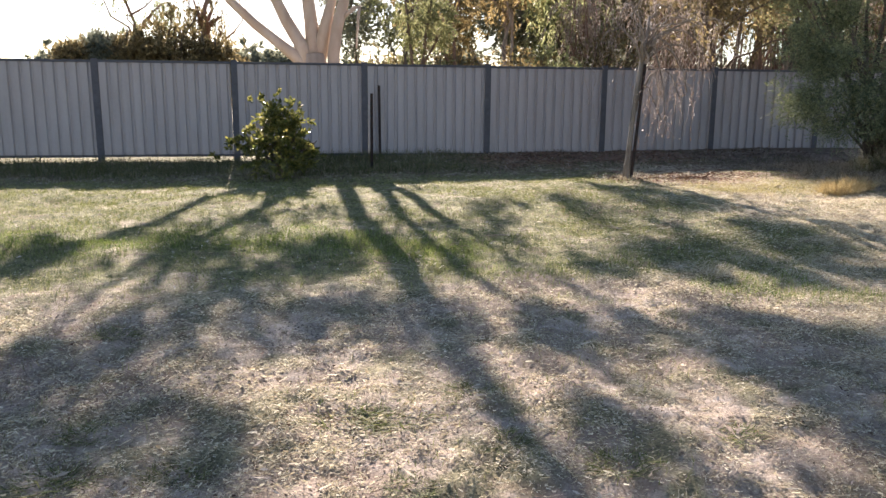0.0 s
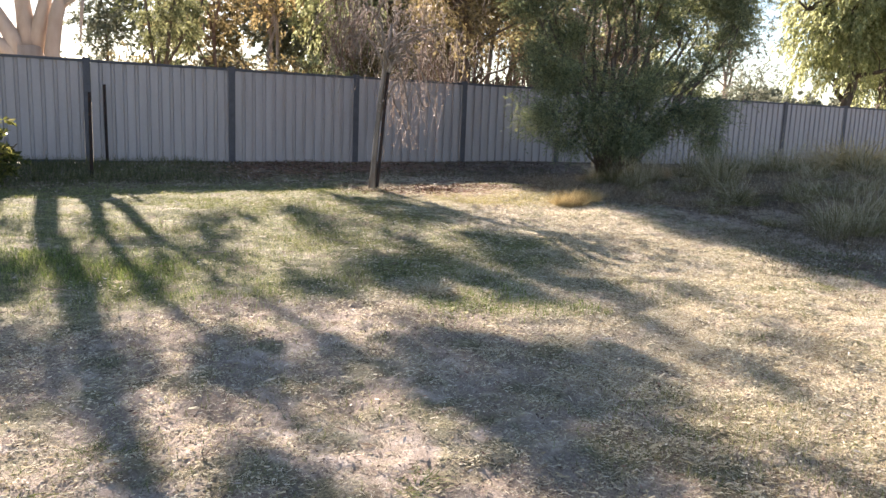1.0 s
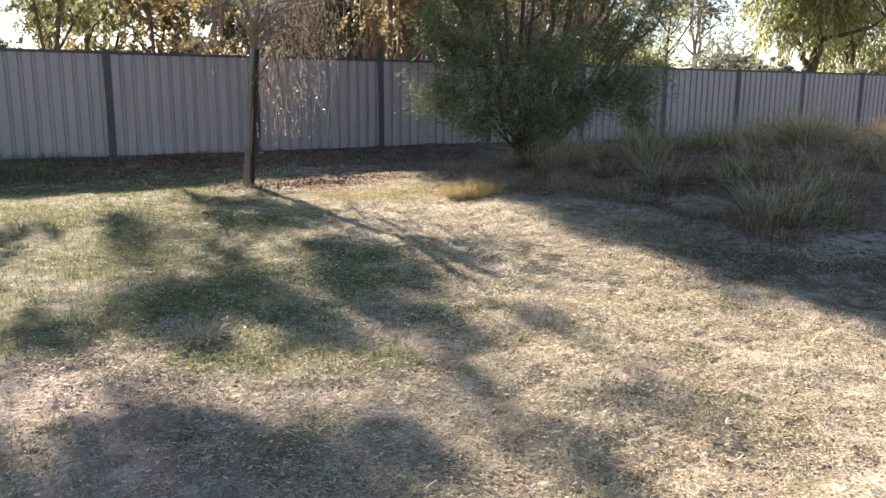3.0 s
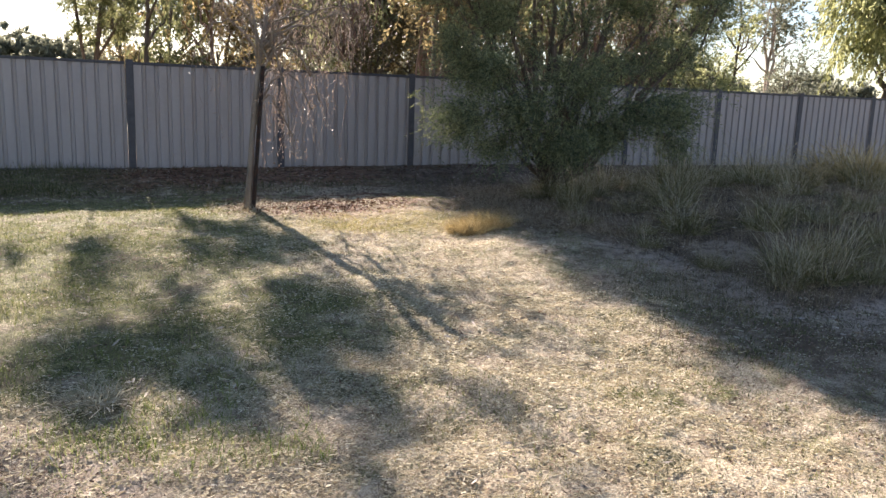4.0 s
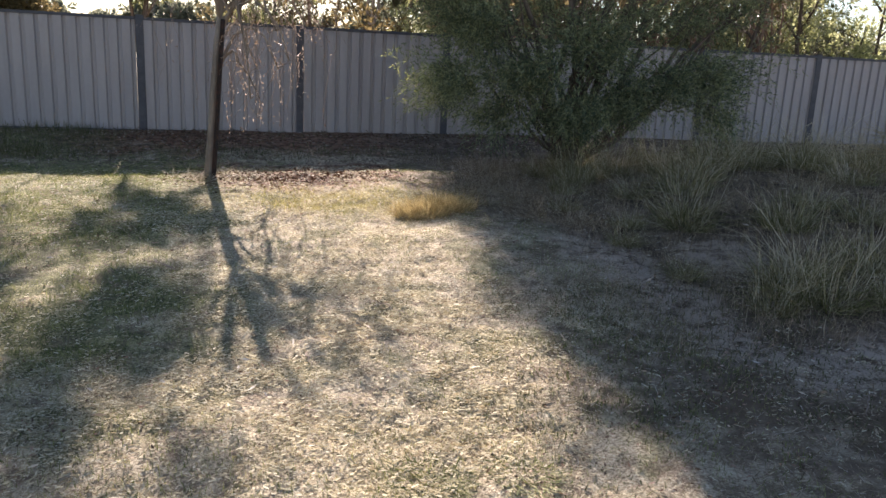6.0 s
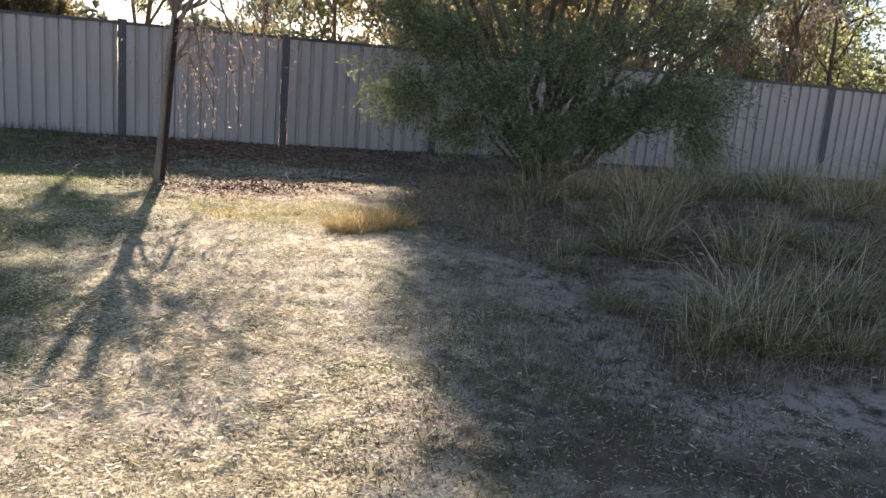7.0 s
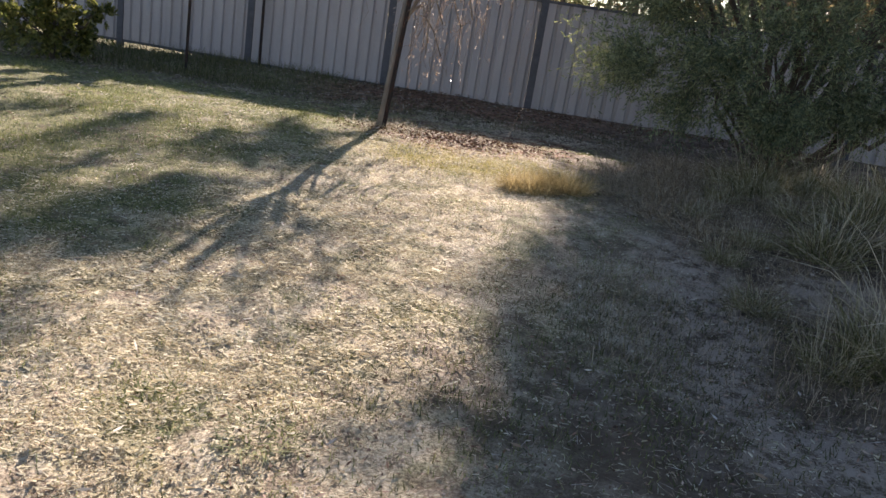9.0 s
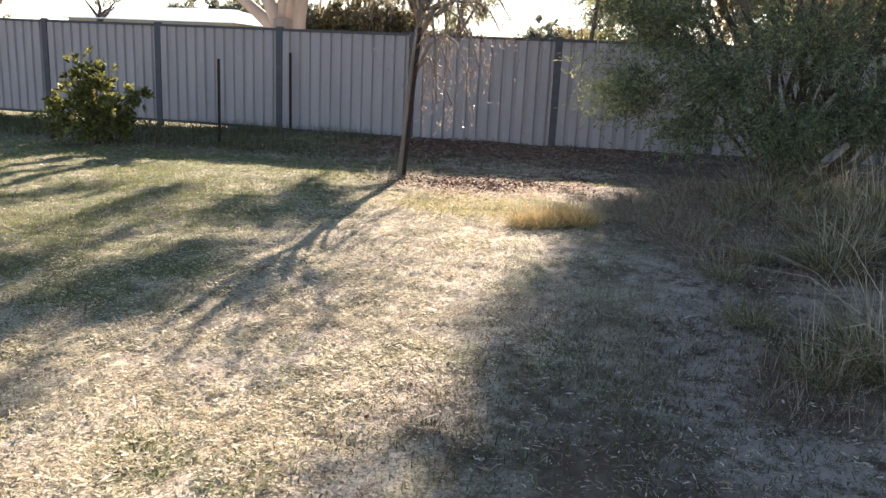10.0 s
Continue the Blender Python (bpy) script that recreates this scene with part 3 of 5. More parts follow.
def slim_gum():
    """A thin leafy gum sapling just behind the fence."""
    rng = np.random.default_rng(21)
    trunk = ([(0, 0, 0), (0.05, 0, 1.5), (0.25, 0, 3.0), (0.5, 0.1, 4.6), (0.45, 0.1, 7.4)], (0.06, 0.055, 0.045, 0.035, 0.012))
    limbs = [([(0.02, 0, 0.9), (-0.15, 0, 2.2), (-0.3, 0.1, 3.6), (-0.5, 0.1, 5.2)], (0.04, 0.035, 0.03, 0.012)),
             ([(0.1, 0, 1.9), (0.5, 0, 2.6), (0.95, 0.1, 3.4), (1.3, 0, 4.6)], (0.03, 0.028, 0.022, 0.01))]
    base = (1.75, 5.0, 0)
    clumps = ((1.05, 6.46, 0.22), (0.58, 6.5, 0.19), (1.74, 6.34, 0.24), (2.36, 6.33, 0.27), (2.73, 6.4, 0.24), (2.17, 5.52, 0.14), (1.28, 6.65, 0.16), (1.67, 6.82, 0.12),
              (1.44, 7.15, 0.13), (0.8, 7.33, 0.14), (0.8, 7.54, 0.16), (1.06, 7.55, 0.2), (2.58, 5.47, 0.21), (1.4, 6.41, 0.28), (2.18, 6.69, 0.22), (2.47, 6.67, 0.22), (2.35, 6.99, 0.18),
              (1.62, 7.44, 0.14), (2.13, 7.58, 0.16), (2.0, 7.74, 0.12), (0.48, 7.25, 0.13), (2.48, 5.15, 0.32), (2.57, 6.03, 0.26), (1.85, 6.02, 0.12), (2.8, 5.39, 0.32), (1.35, 7.6, 0.13), (0.6, 7.75, 0.15), (1.1, 7.9, 0.16), (0.9, 7.15, 0.18), (1.25, 7.35, 0.14), (1.8, 6.6, 0.2), (1.88, 6.7, 0.15))
    loose = np.stack([rng.uniform(0.2, 3.0, 40), rng.normal(5.0, 0.3, 40), rng.uniform(5.3, 7.9, 40)], 1) - base
    cl = np.concatenate([thinned(clumped(rng, clumps, 5.0) - base, base, 0.03), thinned(loose, base, 0.16), crown_points(rng, 34, (0.25, 0, 3.1), (1.25, 0.9, 1.1))])
    return build_tree("gum_sapling", "slim young gum tree with sparse hanging leaves, behind the fence", "tree", base, trunk, limbs, cl,
                      L_GUM, M_DARKBARK, 22, per=132, sigma=0.08, size=(0.11, 0.026), hang=0.0, twig=0.008, sprig=0.15)


def weeping_sapling():
    """The dry weeping sapling in the yard: a leaning stem, boughs that arch over to the east, and hanging twigs."""
    rng = np.random.default_rng(31)
    base = (3.55, -4.06, 0.03)
    trunk = ([(0, 0, -0.05), (0.015, 0, 0.25), (0.055, 0, 0.8), (0.10, 0, 1.3), (0.155, 0, 1.75), (0.22, 0, 2.1), (0.24, 0.01, 2.3)], (0.060, 0.040, 0.035, 0.032, 0.029, 0.025, 0.016))
    limbs = []
    for i in range(14):
        a = 2 * math.pi * i / 14 + rng.uniform(-0.3, 0.3)
        r = rng.uniform(0.4, 1.15)
        end = np.array([0.5 + r * math.cos(a), 0.15 + r * math.sin(a), rng.uniform(1.8, 2.9)])
        limbs.append((bent(rng, (0.13 + 0.14 * (i % 7) / 7, 0, 1.5 + 0.7 * (i % 7) / 7), end, 0.12, 7, 0.06).tolist(), np.linspace(0.016, 0.005, 7)))
    # boughs that rise from the stem and bend down again, some way out
    boughs = ((0.95, 0.48, 0.05, 0.80), (1.1, 0.75, -0.1, 1.15), (1.25, 0.50, 0.05, 1.15), (1.45, 0.72, -0.15, 1.50), (1.5, 1.02, 0.10, 1.60), (1.7, 0.62, 0.25, 1.95), (1.85, 0.85, -0.10, 1.25), (1.9, 0.45, -0.25, 0.85), (1.75, 1.15, 0.0, 1.75), (2.0, 0.65, 0.1, 2.25), (1.6, -0.45, 0.1, 1.9), (1.8, -0.30, -0.2, 2.3))
    for z0, x, y, z1 in boughs:
        s = np.linspace(0, 1, 8)[:, None]
        start, end = np.array([0.02 + 0.085 * z0, 0, z0]), np.array([x, y, z1])
        path = start + (end - start) * s + np.array([0, 0, 0.42]) * (4 * s * (1 - s)) ** 0.8 * np.clip(1.2 - 0.2 * z0, 0.4, 1) + rng.normal(size=(8, 3)) * 0.018 * (s > 0)
        limbs.append((path.tolist(), np.linspace(0.019, 0.007, 8)))
    cl = np.concatenate([crown_points(rng, 80, (0.6, 0.25, 2.35), (1.2, 1.0, 0.7), 0.2, floor=1.6)] + [np.repeat(np.array(p)[4:], 2, 0) + rng.normal(size=(8, 3)) * 0.08 for p, _ in limbs[14:]])
    top = build_tree("weeping_tree", "dry brown weeping sapling with a pale leaning trunk", "tree", base, trunk, limbs, cl,
                     L_DRY, M_GREYBARK, 32, per=12, sigma=0.11, size=(0.045, 0.009), hang=0.08, twig=0.0034, sprig=0.2)
    g, lq = Geo(), []
    tips = [np.array(p)[rng.integers(3, 8)] for p, _ in limbs[14:] for _ in range(9)]
    for i in range(205):
        a = rng.uniform(0, 2 * math.pi)
        r = math.sqrt(rng.uniform(0.02, 1)) * 1.25
        if i < len(tips):
            s = tips[i] + rng.normal(size=3) * 0.05
            drop = rng.uniform(0.15, 0.6)
        else:
            s = np.array([0.65 + r * math.cos(a), 0.3 + 0.9 * r * math.sin(a), rng.uniform(1.9, 2.95)])
            drop = rng.uniform(0.2, 0.8) if i % 3 else rng.uniform(0.6, 1.55)
        drop = min(drop, s[2] - 0.55)
        e = s + np.array([rng.normal() * 0.12, rng.normal() * 0.12, -drop])
        path = bent(rng, s, e, 0, 6, 0.04)
        g.tube(path, np.linspace(0.0036, 0.0015, 6), 3)
        k = rng.integers(2, 5) if i % 3 else rng.integers(4, 9)
        pick = path[rng.integers(1, 6, k)] + rng.normal(size=(k, 3)) * np.array([0.035, 0.035, 0.06])
        lq.append(leaf_quads(rng, pick, rng.normal(size=(k, 3)) * 0.7 + [0, 0, -0.8], 0.045 * rng.uniform(0.6, 1.3, k), 0.011 * rng.uniform(0.7, 1.3, k)))
    tagged(part("hanging_branchwork", g.mesh("hanging_branchwork", M_TWIG), top), kind="stuff")
    tagged(part("hanging_leaves", quads("hanging_leaves", np.concatenate(lq), L_DRY), top), kind="stuff")
    return top


def wattle():
    """The many-stemmed shrub on the mound: leafy pads round bare brown stems, open in between, under a broad top."""
    rng = np.random.default_rng(41)
    base = (7.65, -4.15, 0.22)
    trunk = ([(0, 0, -0.15), (0.01, 0, 0.05), (0.03, 0, 0.2), (0.03, 0.02, 0.34)], (0.10, 0.085, 0.075, 0.05))
    # leafy pads: middle, half widths, and how many bunches each holds
    pads = (
        ((-1.25, -0.45, 1.50), (0.55, 0.50, 0.46), 46), ((-1.50, -0.50, 0.92), (0.40, 0.40, 0.30), 25), ((-0.75, -0.65, 1.02), (0.46, 0.36, 0.34), 33),
        ((-1.0, -0.30, 2.15), (0.52, 0.50, 0.36), 30), ((-1.65, -0.45, 1.80), (0.34, 0.36, 0.26), 15), ((-1.92, -0.50, 2.50), (0.50, 0.45, 0.42), 28), ((-1.75, -0.30, 3.10), (0.55, 0.55, 0.42), 26), ((-0.95, -0.40, 0.60), (0.42, 0.36, 0.18), 15),
        ((-0.05, -0.65, 1.40), (0.42, 0.36, 0.40), 27), ((0.05, -0.45, 2.15), (0.50, 0.45, 0.34), 10), ((-0.40, 0.10, 1.75), (0.45, 0.45, 0.40), 10),
        ((0.85, -0.70, 0.98), (0.42, 0.40, 0.28), 23), ((1.28, -0.75, 1.10), (0.40, 0.40, 0.32), 23), ((0.70, -0.30, 1.60), (0.46, 0.40, 0.24), 9),
        ((1.25, -0.40, 1.75), (0.48, 0.40, 0.26), 11), ((1.00, -0.10, 2.40), (0.65, 0.50, 0.34), 22), ((0.38, -0.55, 0.80), (0.42, 0.32, 0.28), 27), ((1.50, -0.60, 0.68), (0.34, 0.32, 0.24), 14),
        ((-0.25, -0.70, 0.66), (0.50, 0.34, 0.26), 30))
    limbs = []
    for i, (mid, _, _) in enumerate(pads):
        foot = (0.06 * math.cos(2.4 * i) + 0.02, 0.06 * math.sin(2.4 * i), 0.02 + 0.012 * i)
        limbs.append((bent(rng, foot, (mid[0], mid[1], mid[2] + 0.1), -0.03 if mid[2] > 1.3 else 0.10, 8, 0.03).tolist(), np.linspace(0.022 if mid[2] > 1.3 else 0.016, 0.006, 8)))
    # the stems that fan out to the top, and the long ones that lean over to the east
    fan = [(-1.7, -0.3, 2.9), (-1.3, 0.2, 3.5), (-0.9, -0.4, 3.7), (-0.55, 0.4, 3.9), (-0.2, -0.3, 4.2), (0.1, 0.3, 4.2), (0.4, -0.3, 4.0), (0.7, 0.2, 3.9), (1.0, -0.2, 3.7), (1.3, 0.3, 3.6), (1.6, -0.3, 3.3), (1.9, 0.1, 3.2), (0.25, 0.0, 3.4), (0.8, -0.1, 3.2)]
    lean = [(2.3, -0.3, 2.55), (2.6, -0.1, 2.95), (2.95, 0.1, 2.75), (3.1, -0.2, 3.3), (2.5, 0.2, 3.5), (1.9, -0.4, 2.15)]
    for i, (x, y, z) in enumerate(fan + lean):
        limbs.append((bent(rng, (0.12 * math.cos(1.7 * i) + 0.04 * x, 0.09 * math.sin(1.7 * i), 0.05), (x, y, z), -0.05, 8, 0.025).tolist(), np.linspace(0.050 if i < len(fan) else 0.036, 0.009, 8)))
    bunches = [crown_points(rng, m, mid, half, 0.15, 5, 0.3) for mid, half, m in pads]
    bunches += [
        crown_points(rng, 18, (-0.2, -0.2, 1.35), (1.7, 0.9, 1.0), 0.1, 16, 0.35),
        np.stack([rng.uniform(-1.95, -1.65, 6), rng.uniform(-0.9, -0.3, 6), rng.uniform(0.7, 1.2, 6)], 1),
        np.stack([rng.uniform(1.5, 2.0, 7), rng.uniform(-0.9, -0.3, 7), rng.uniform(0.8, 1.7, 7)], 1)]
    for x, y, z in lean:
        bunches.append(np.array([x, y, z]) * rng.uniform(0.72, 1.08, (13, 1)) + rng.normal(size=(13, 3)) * 0.13)
    top = build_tree("wattle_shrub", "dark green many-stemmed wattle shrub on the grassy mound", "shrub", base, trunk, limbs, np.concatenate(bunches),
                     L_WATTLE, M_WATTLEBARK, 42, per=204, sigma=0.11, size=(0.058, 0.0115), twig=0.007, sprig=0.24)
    # the broad, closed top
    high = np.concatenate([crown_points(rng, 270, (-0.1, -0.3, 3.45), (2.5, 1.4, 1.1), 0.2, 14, 2.75), crown_points(rng, 50, (2.2, 0.1, 3.05), (1.4, 0.9, 0.6), 0.2, 6), crown_points(rng, 36, (-1.9, -1.0, 3.0), (0.65, 0.65, 0.7), 0.2, 5, 2.4), crown_points(rng, 70, (-1.75, -0.3, 3.2), (0.9, 0.7, 0.8), 0.2, 5, 2.4)])
    tagged(part("top_foliage", quads("top_foliage", sprig_leaves(rng, high, 168, 0.13, (0.085, 0.02), 0.0, 0.26), L_WATTLE), top), kind="stuff")
    return top


def citrus():
    """The low leafy shrub by the fence."""
    rng = np.random.default_rng(51)
    base = (-1.52, -2.85, -0.05)
    trunk = ([(0, 0, -0.05), (0.01, 0, 0.12), (0.02, 0.01, 0.25)], (0.045, 0.04, 0.035))
    limbs = []
    for x, y, z in ((-0.5, 0, 0.5), (-0.25, -0.2, 0.75), (0.0, 0.1, 1.0), (0.25, -0.1, 0.7), (0.55, 0, 0.55), (0.3, 0.25, 0.5), (-0.3, 0.25, 0.55), (0.1, 0.75, 0.62)):
        limbs.append((bent(rng, (0.01, 0, 0.15), (x, y, z), 0.03, 5, 0.03).tolist(), np.linspace(0.022, 0.006, 5)))
    cl = np.concatenate([crown_points(rng, 84, (0.0, 0, 0.40), (0.76, 0.58, 0.40), 0.3, 8, 0.03), crown_points(rng, 34, (-0.02, 0, 0.86), (0.36, 0.32, 0.30), 0.3, 5), crown_points(rng, 10, (0.1, 0.78, 0.62), (0.18, 0.2, 0.14), 0.3, 4)])
    return build_tree("citrus_shrub", "low bushy citrus shrub with glossy yellow-green leaves by the fence", "shrub", base, trunk, limbs, cl,
                      L_CITRUS, M_DARKBARK, 52, per=36, sigma=0.085, size=(0.085, 0.042), twig=0.006, sprig=0.13)


gum_by_fence()
slim_gum()
weeping_sapling()
wattle()
citrus()


def stake(x, y, top, lean=0.0, base_z=-0.3):
    """A black steel star picket: three thin flanges, with holes left out."""
    g = Geo()
    for a in (90, 210, 330):
        ca, sa = math.cos(radians(a)), math.sin(radians(a))
        at = len(g.v)
        for z in (base_z, top):
            for d, w in ((0, -0.003), (0, 0.003), (0.026, 0.003), (0.026, -0.003)):
                g.v.append((ca * d - sa * w, sa * d + ca * w, z))
        g.f += [tuple(at + i for i in q) for q in ((0, 1, 5, 4), (1, 2, 6, 5), (2, 3, 7, 6), (3, 0, 4, 7), (4, 5, 6, 7), (3, 2, 1, 0))]
    ob = new("stake", g.mesh("stake", M_PICKET, False))
    ob.matrix_basis = pose(x, y, 0, 0, lean, 0)
    return ob


def picket_material():
    n = Nodes("black_and_rusty_steel")
    return n.done(n.ramp(n.noise(20, 5, 0.7), (0.45, (0.022, 0.02, 0.02)), (0.7, (0.085, 0.04, 0.028))), 0.6, 0.3)


M_PICKET = picket_material()
tagged(stake(-0.05, -1.9, 1.22, 0.4), "black steel star picket standing in the weeds", "stake", "stakes")
tagged(stake(0.27, -0.12, 1.38, -0.5), "black steel star picket close to the fence", "stake", "stakes")
tagged(stake(3.60, -4.115, 1.66, 4.4), "black rusty steel picket beside the leaning sapling", "stake", "stakes")

# ---- grass tussocks on the mound ----


def tussock_mesh(seed, mat, n, height, spread, foot, least=0.35, wide=1.0, arch=0.5):
    """A clump of blades that rise, lean outwards and arch over towards their tips."""
    rng = np.random.default_rng(seed)
    a = rng.uniform(0, 2 * math.pi, n)
    r = np.sqrt(rng.uniform(0, 1, n)) * foot
    at = np.stack([r * np.cos(a), r * np.sin(a), np.full(n, -0.03)], 1)
    tilt = np.abs(rng.normal(0, spread, n)) + r / foot * spread * 0.5
    b = a + rng.normal(0, 1.0, n)
    way = np.stack([np.cos(b) * np.sin(tilt), np.sin(b) * np.sin(tilt), np.cos(tilt)], 1)
    out = np.stack([np.cos(b), np.sin(b), np.full(n, -0.75)], 1)
    length = (height * rng.uniform(least, 1.0, n))[:, None]
    bow = (arch * rng.uniform(0.05, 1.3, n) ** 1.4)[:, None]
    side = unit(np.cross(way, [0, 0, 1.0]) + rng.normal(size=(n, 3)) * 0.35)
    width = (rng.uniform(0.0032, 0.0065, n) * wide)[:, None]
    rows = []
    for s, w in ((0, 0.9), (0.4, 1.0), (0.72, 0.7), (1.0, 0.12)):
        p = at + way * length * s + out * length * bow * s ** 2.4
        p[:, 2] = np.maximum(p[:, 2], 0.004 + 0.02 * s)
        rows.append((p - side * width * w / 2, p + side * width * w / 2))
    return quads("tussock", np.concatenate([np.stack([lo[0], lo[1], hi[1], hi[0]], 1) for lo, hi in zip(rows, rows[1:])]), mat)


WEED_SPOTS = ((-0.39, -11.89, 0.7), (-0.40, -11.38, 0.9), (-1.75, -11.89, 0.8), (-2.23, -11.88, 0.9), (-2.34, -10.13, 0.9), (-0.83, -12.20, 0.6), (-2.31, -9.57, 0.6), (-1.02, -11.52, 1.0), (-2.19, -11.50, 0.7), (0.65, -12.00, 0.7), (-0.81, -11.53, 1.1), (0.04, -12.18, 0.8), (4.62, -10.30, 1.0), (5.00, -10.34, 0.8))


def build_tussocks():
    green = [tussock_mesh(60 + i, M_SEDGE, 380, 0.32 + 0.05 * (i % 3), 0.44, 0.18, 0.25, 0.9, 0.55) for i in range(4)]
    dry = [tussock_mesh(65 + i, M_STALK, 90, 0.60 + 0.08 * (i % 3), 0.26, 0.17, 0.3, 0.70, 0.45) for i in range(5)]
    gold = [tussock_mesh(70 + i, M_GOLD, 340, 0.52, 0.36, 0.16, 0.35, 1.0, 0.7) for i in range(2)]
    wisp = [tussock_mesh(75 + i, M_TUSSOCK, 260, 0.27, 0.6, 0.20, 0.3, 0.6, 0.5) for i in range(3)]
    short = [tussock_mesh(80 + i, M_GOLD, 320, 0.25, 0.36, 0.13, 0.3, 0.8, 0.4) for i in range(2)]
    rng = np.random.default_rng(90)

    def clump(x, y, s, look_of):
        at = pose(x, y, float(ground_z(x, y)), 0, 0, rng.uniform(0, 360)) @ Matrix.Diagonal((s, s, s * rng.uniform(0.7, 1.25), 1))
        if look_of == "mixed":
            top = thing("tussock", "tall tussock of pale dry stalks over dark green blades", "grass tussock", "tussocks on the mound")
            part("green_tuft", green[rng.integers(0, 4)], top)
            part("stalk_tuft", dry[rng.integers(0, 5)], top, "pale dry bent stalks")
        else:
            top = new("tussock", (gold if look_of == "gold" else wisp)[rng.integers(0, 2)])
            tagged(top, "golden dry tussock of long grass on the mound" if look_of == "gold" else "low wispy tussock of grey dry grass", "grass tussock", "tussocks on the mound")
        top.matrix_basis = at
    # the large clumps on the mound's near rim
    large = ((7.52, -8.82, 1.25), (7.42, -8.6, 1.1), (7.13, -8.86, 0.75), (6.88, -8.26, 0.65), (7.95, -8.95, 0.85), (8.26, -8.38, 1.2), (8.62, -8.6, 1.0), (9.05, -8.2, 1.1), (7.47, -7.2, 1.15), (7.62, -6.95, 1.05), (7.9, -6.45, 1.2),
             (7.5, -6.2, 0.9), (7.05, -7.05, 0.7), (8.35, -6.0, 1.1), (7.35, -5.25, 1.0), (7.8, -5.1, 1.1), (8.25, -5.4, 1.05), (7.0, -5.75, 0.7), (8.7, -7.2, 1.0), (7.5, -4.65, 1.2), (7.25, -4.5, 1.0), (7.78, -4.42, 1.2), (8.0, -4.75, 1.1), (6.75, -6.4, 0.6), (6.8, -7.5, 0.6), (8.15, -7.6, 1.05))
    for x, y, s in large:
        clump(x, y, s, "mixed")
    places = [p[:2] for p in large]
    for x, y, s in ((11.15, -6.2, 1.7), (11.55, -5.95, 1.6), (11.3, -5.6, 1.6), (13.2, -6.3, 1.2), (13.8, -5.8, 1.2)):
        clump(x, y, s, "gold")
        places.append((x, y))
    for x, y in ((6.05, -5.55), (6.26, -5.73), (6.2, -6.05), (6.41, -6.35), (6.58, -6.66), (6.35, -5.35), (6.6, -5.9), (6.5, -5.1), (6.15, -5.25), (6.75, -7.0)):
        clump(x, y, rng.uniform(0.85, 1.25), "wisp")
        places.append((x, y))
    tries = 0
    while len(places) < 118 and tries < 9000:
        tries += 1
        x, y = rng.uniform(6.0, 14.5), rng.uniform(-9.0, -3.0)
        rim = 6.15 + 0.25 * max(0, -5.5 - y) + 0.2 * math.sin(2.7 * y) + max(0, y + 5.0) * 0.3
        if x < rim or (y < -8.75 + 0.10 * (x - 7)):
            continue
        if math.hypot(x - 7.4, y + 7.85) < 0.36:
            continue
        if min(math.hypot(x - p[0], y - p[1]) for p in places) < 0.42:
            continue
        places.append((x, y))
        golden = x > 11.0 and y > -7.0 and rng.uniform() < 0.03
        wispy = not golden and (x < 7.3 and y > -7.6 or rng.uniform() < 0.2)
        clump(x, y, rng.uniform(0.8, 1.4) if golden else rng.uniform(0.7, 1.1) + 0.3 * (y > -7.2), "gold" if golden else "wisp" if wispy else "mixed")
    for i in range(13):
        x, y = 5.56 + rng.normal() * 0.15, -6.22 + rng.normal() * 0.12
        ob = new("tussock", short[i % 2])
        ob.matrix_basis = pose(x, y, float(ground_z(x, y)), 0, 0, rng.uniform(0, 360)) @ Matrix.Diagonal((1, 1, rng.uniform(0.75, 1.3), 1))
        tagged(ob, "short golden dry grass tuft at the mound's foot", "grass tuft", "golden tufts at the mound's foot")
    foot = [tussock_mesh(97 + i, M_STALK, 70, 0.22, 0.7, 0.10) for i in range(2)]
    for i in range(9):
        x, y = 3.55 + rng.normal() * 0.24, -4.15 + rng.normal() * 0.16
        ob = new("tussock", foot[i % 2])
        ob.matrix_basis = pose(x, y, float(ground_z(x, y)), 0, 0, rng.uniform(0, 360)) @ Matrix.Diagonal((1, 1, rng.uniform(0.6, 1.2), 1))
        tagged(ob, "pale dry grass tuft at the sapling's foot", "grass tuft", "tufts at the sapling's foot")
    weedy = [tussock_mesh(110 + i, M_WEEDTUFT, 240, 0.11, 0.75, 0.17, 0.3, 1.2) for i in range(3)]
    for i, (x, y, s) in enumerate(WEED_SPOTS):
        ob = new("weed_tuft", weedy[i % 3])
        ob.matrix_basis = pose(x, y, float(ground_z(x, y)), 0, 0, rng.uniform(0, 360)) @ Matrix.Diagonal((s, s, s * rng.uniform(0.6, 1.0), 1))
        tagged(ob, "low green weed tuft in the dusty ground", "weed tuft", "weed tufts in the dust")
    lump = new("tussock", tussock_mesh(95, M_STRAW, 300, 0.17, 0.6, 0.08))
    lump.location = (1.96, -9.45, float(ground_z(1.96, -9.45)))
    tagged(lump, "small grey dry grass tuft on the lawn", "grass tuft")


build_tussocks()

# ---- background behind the fence ----


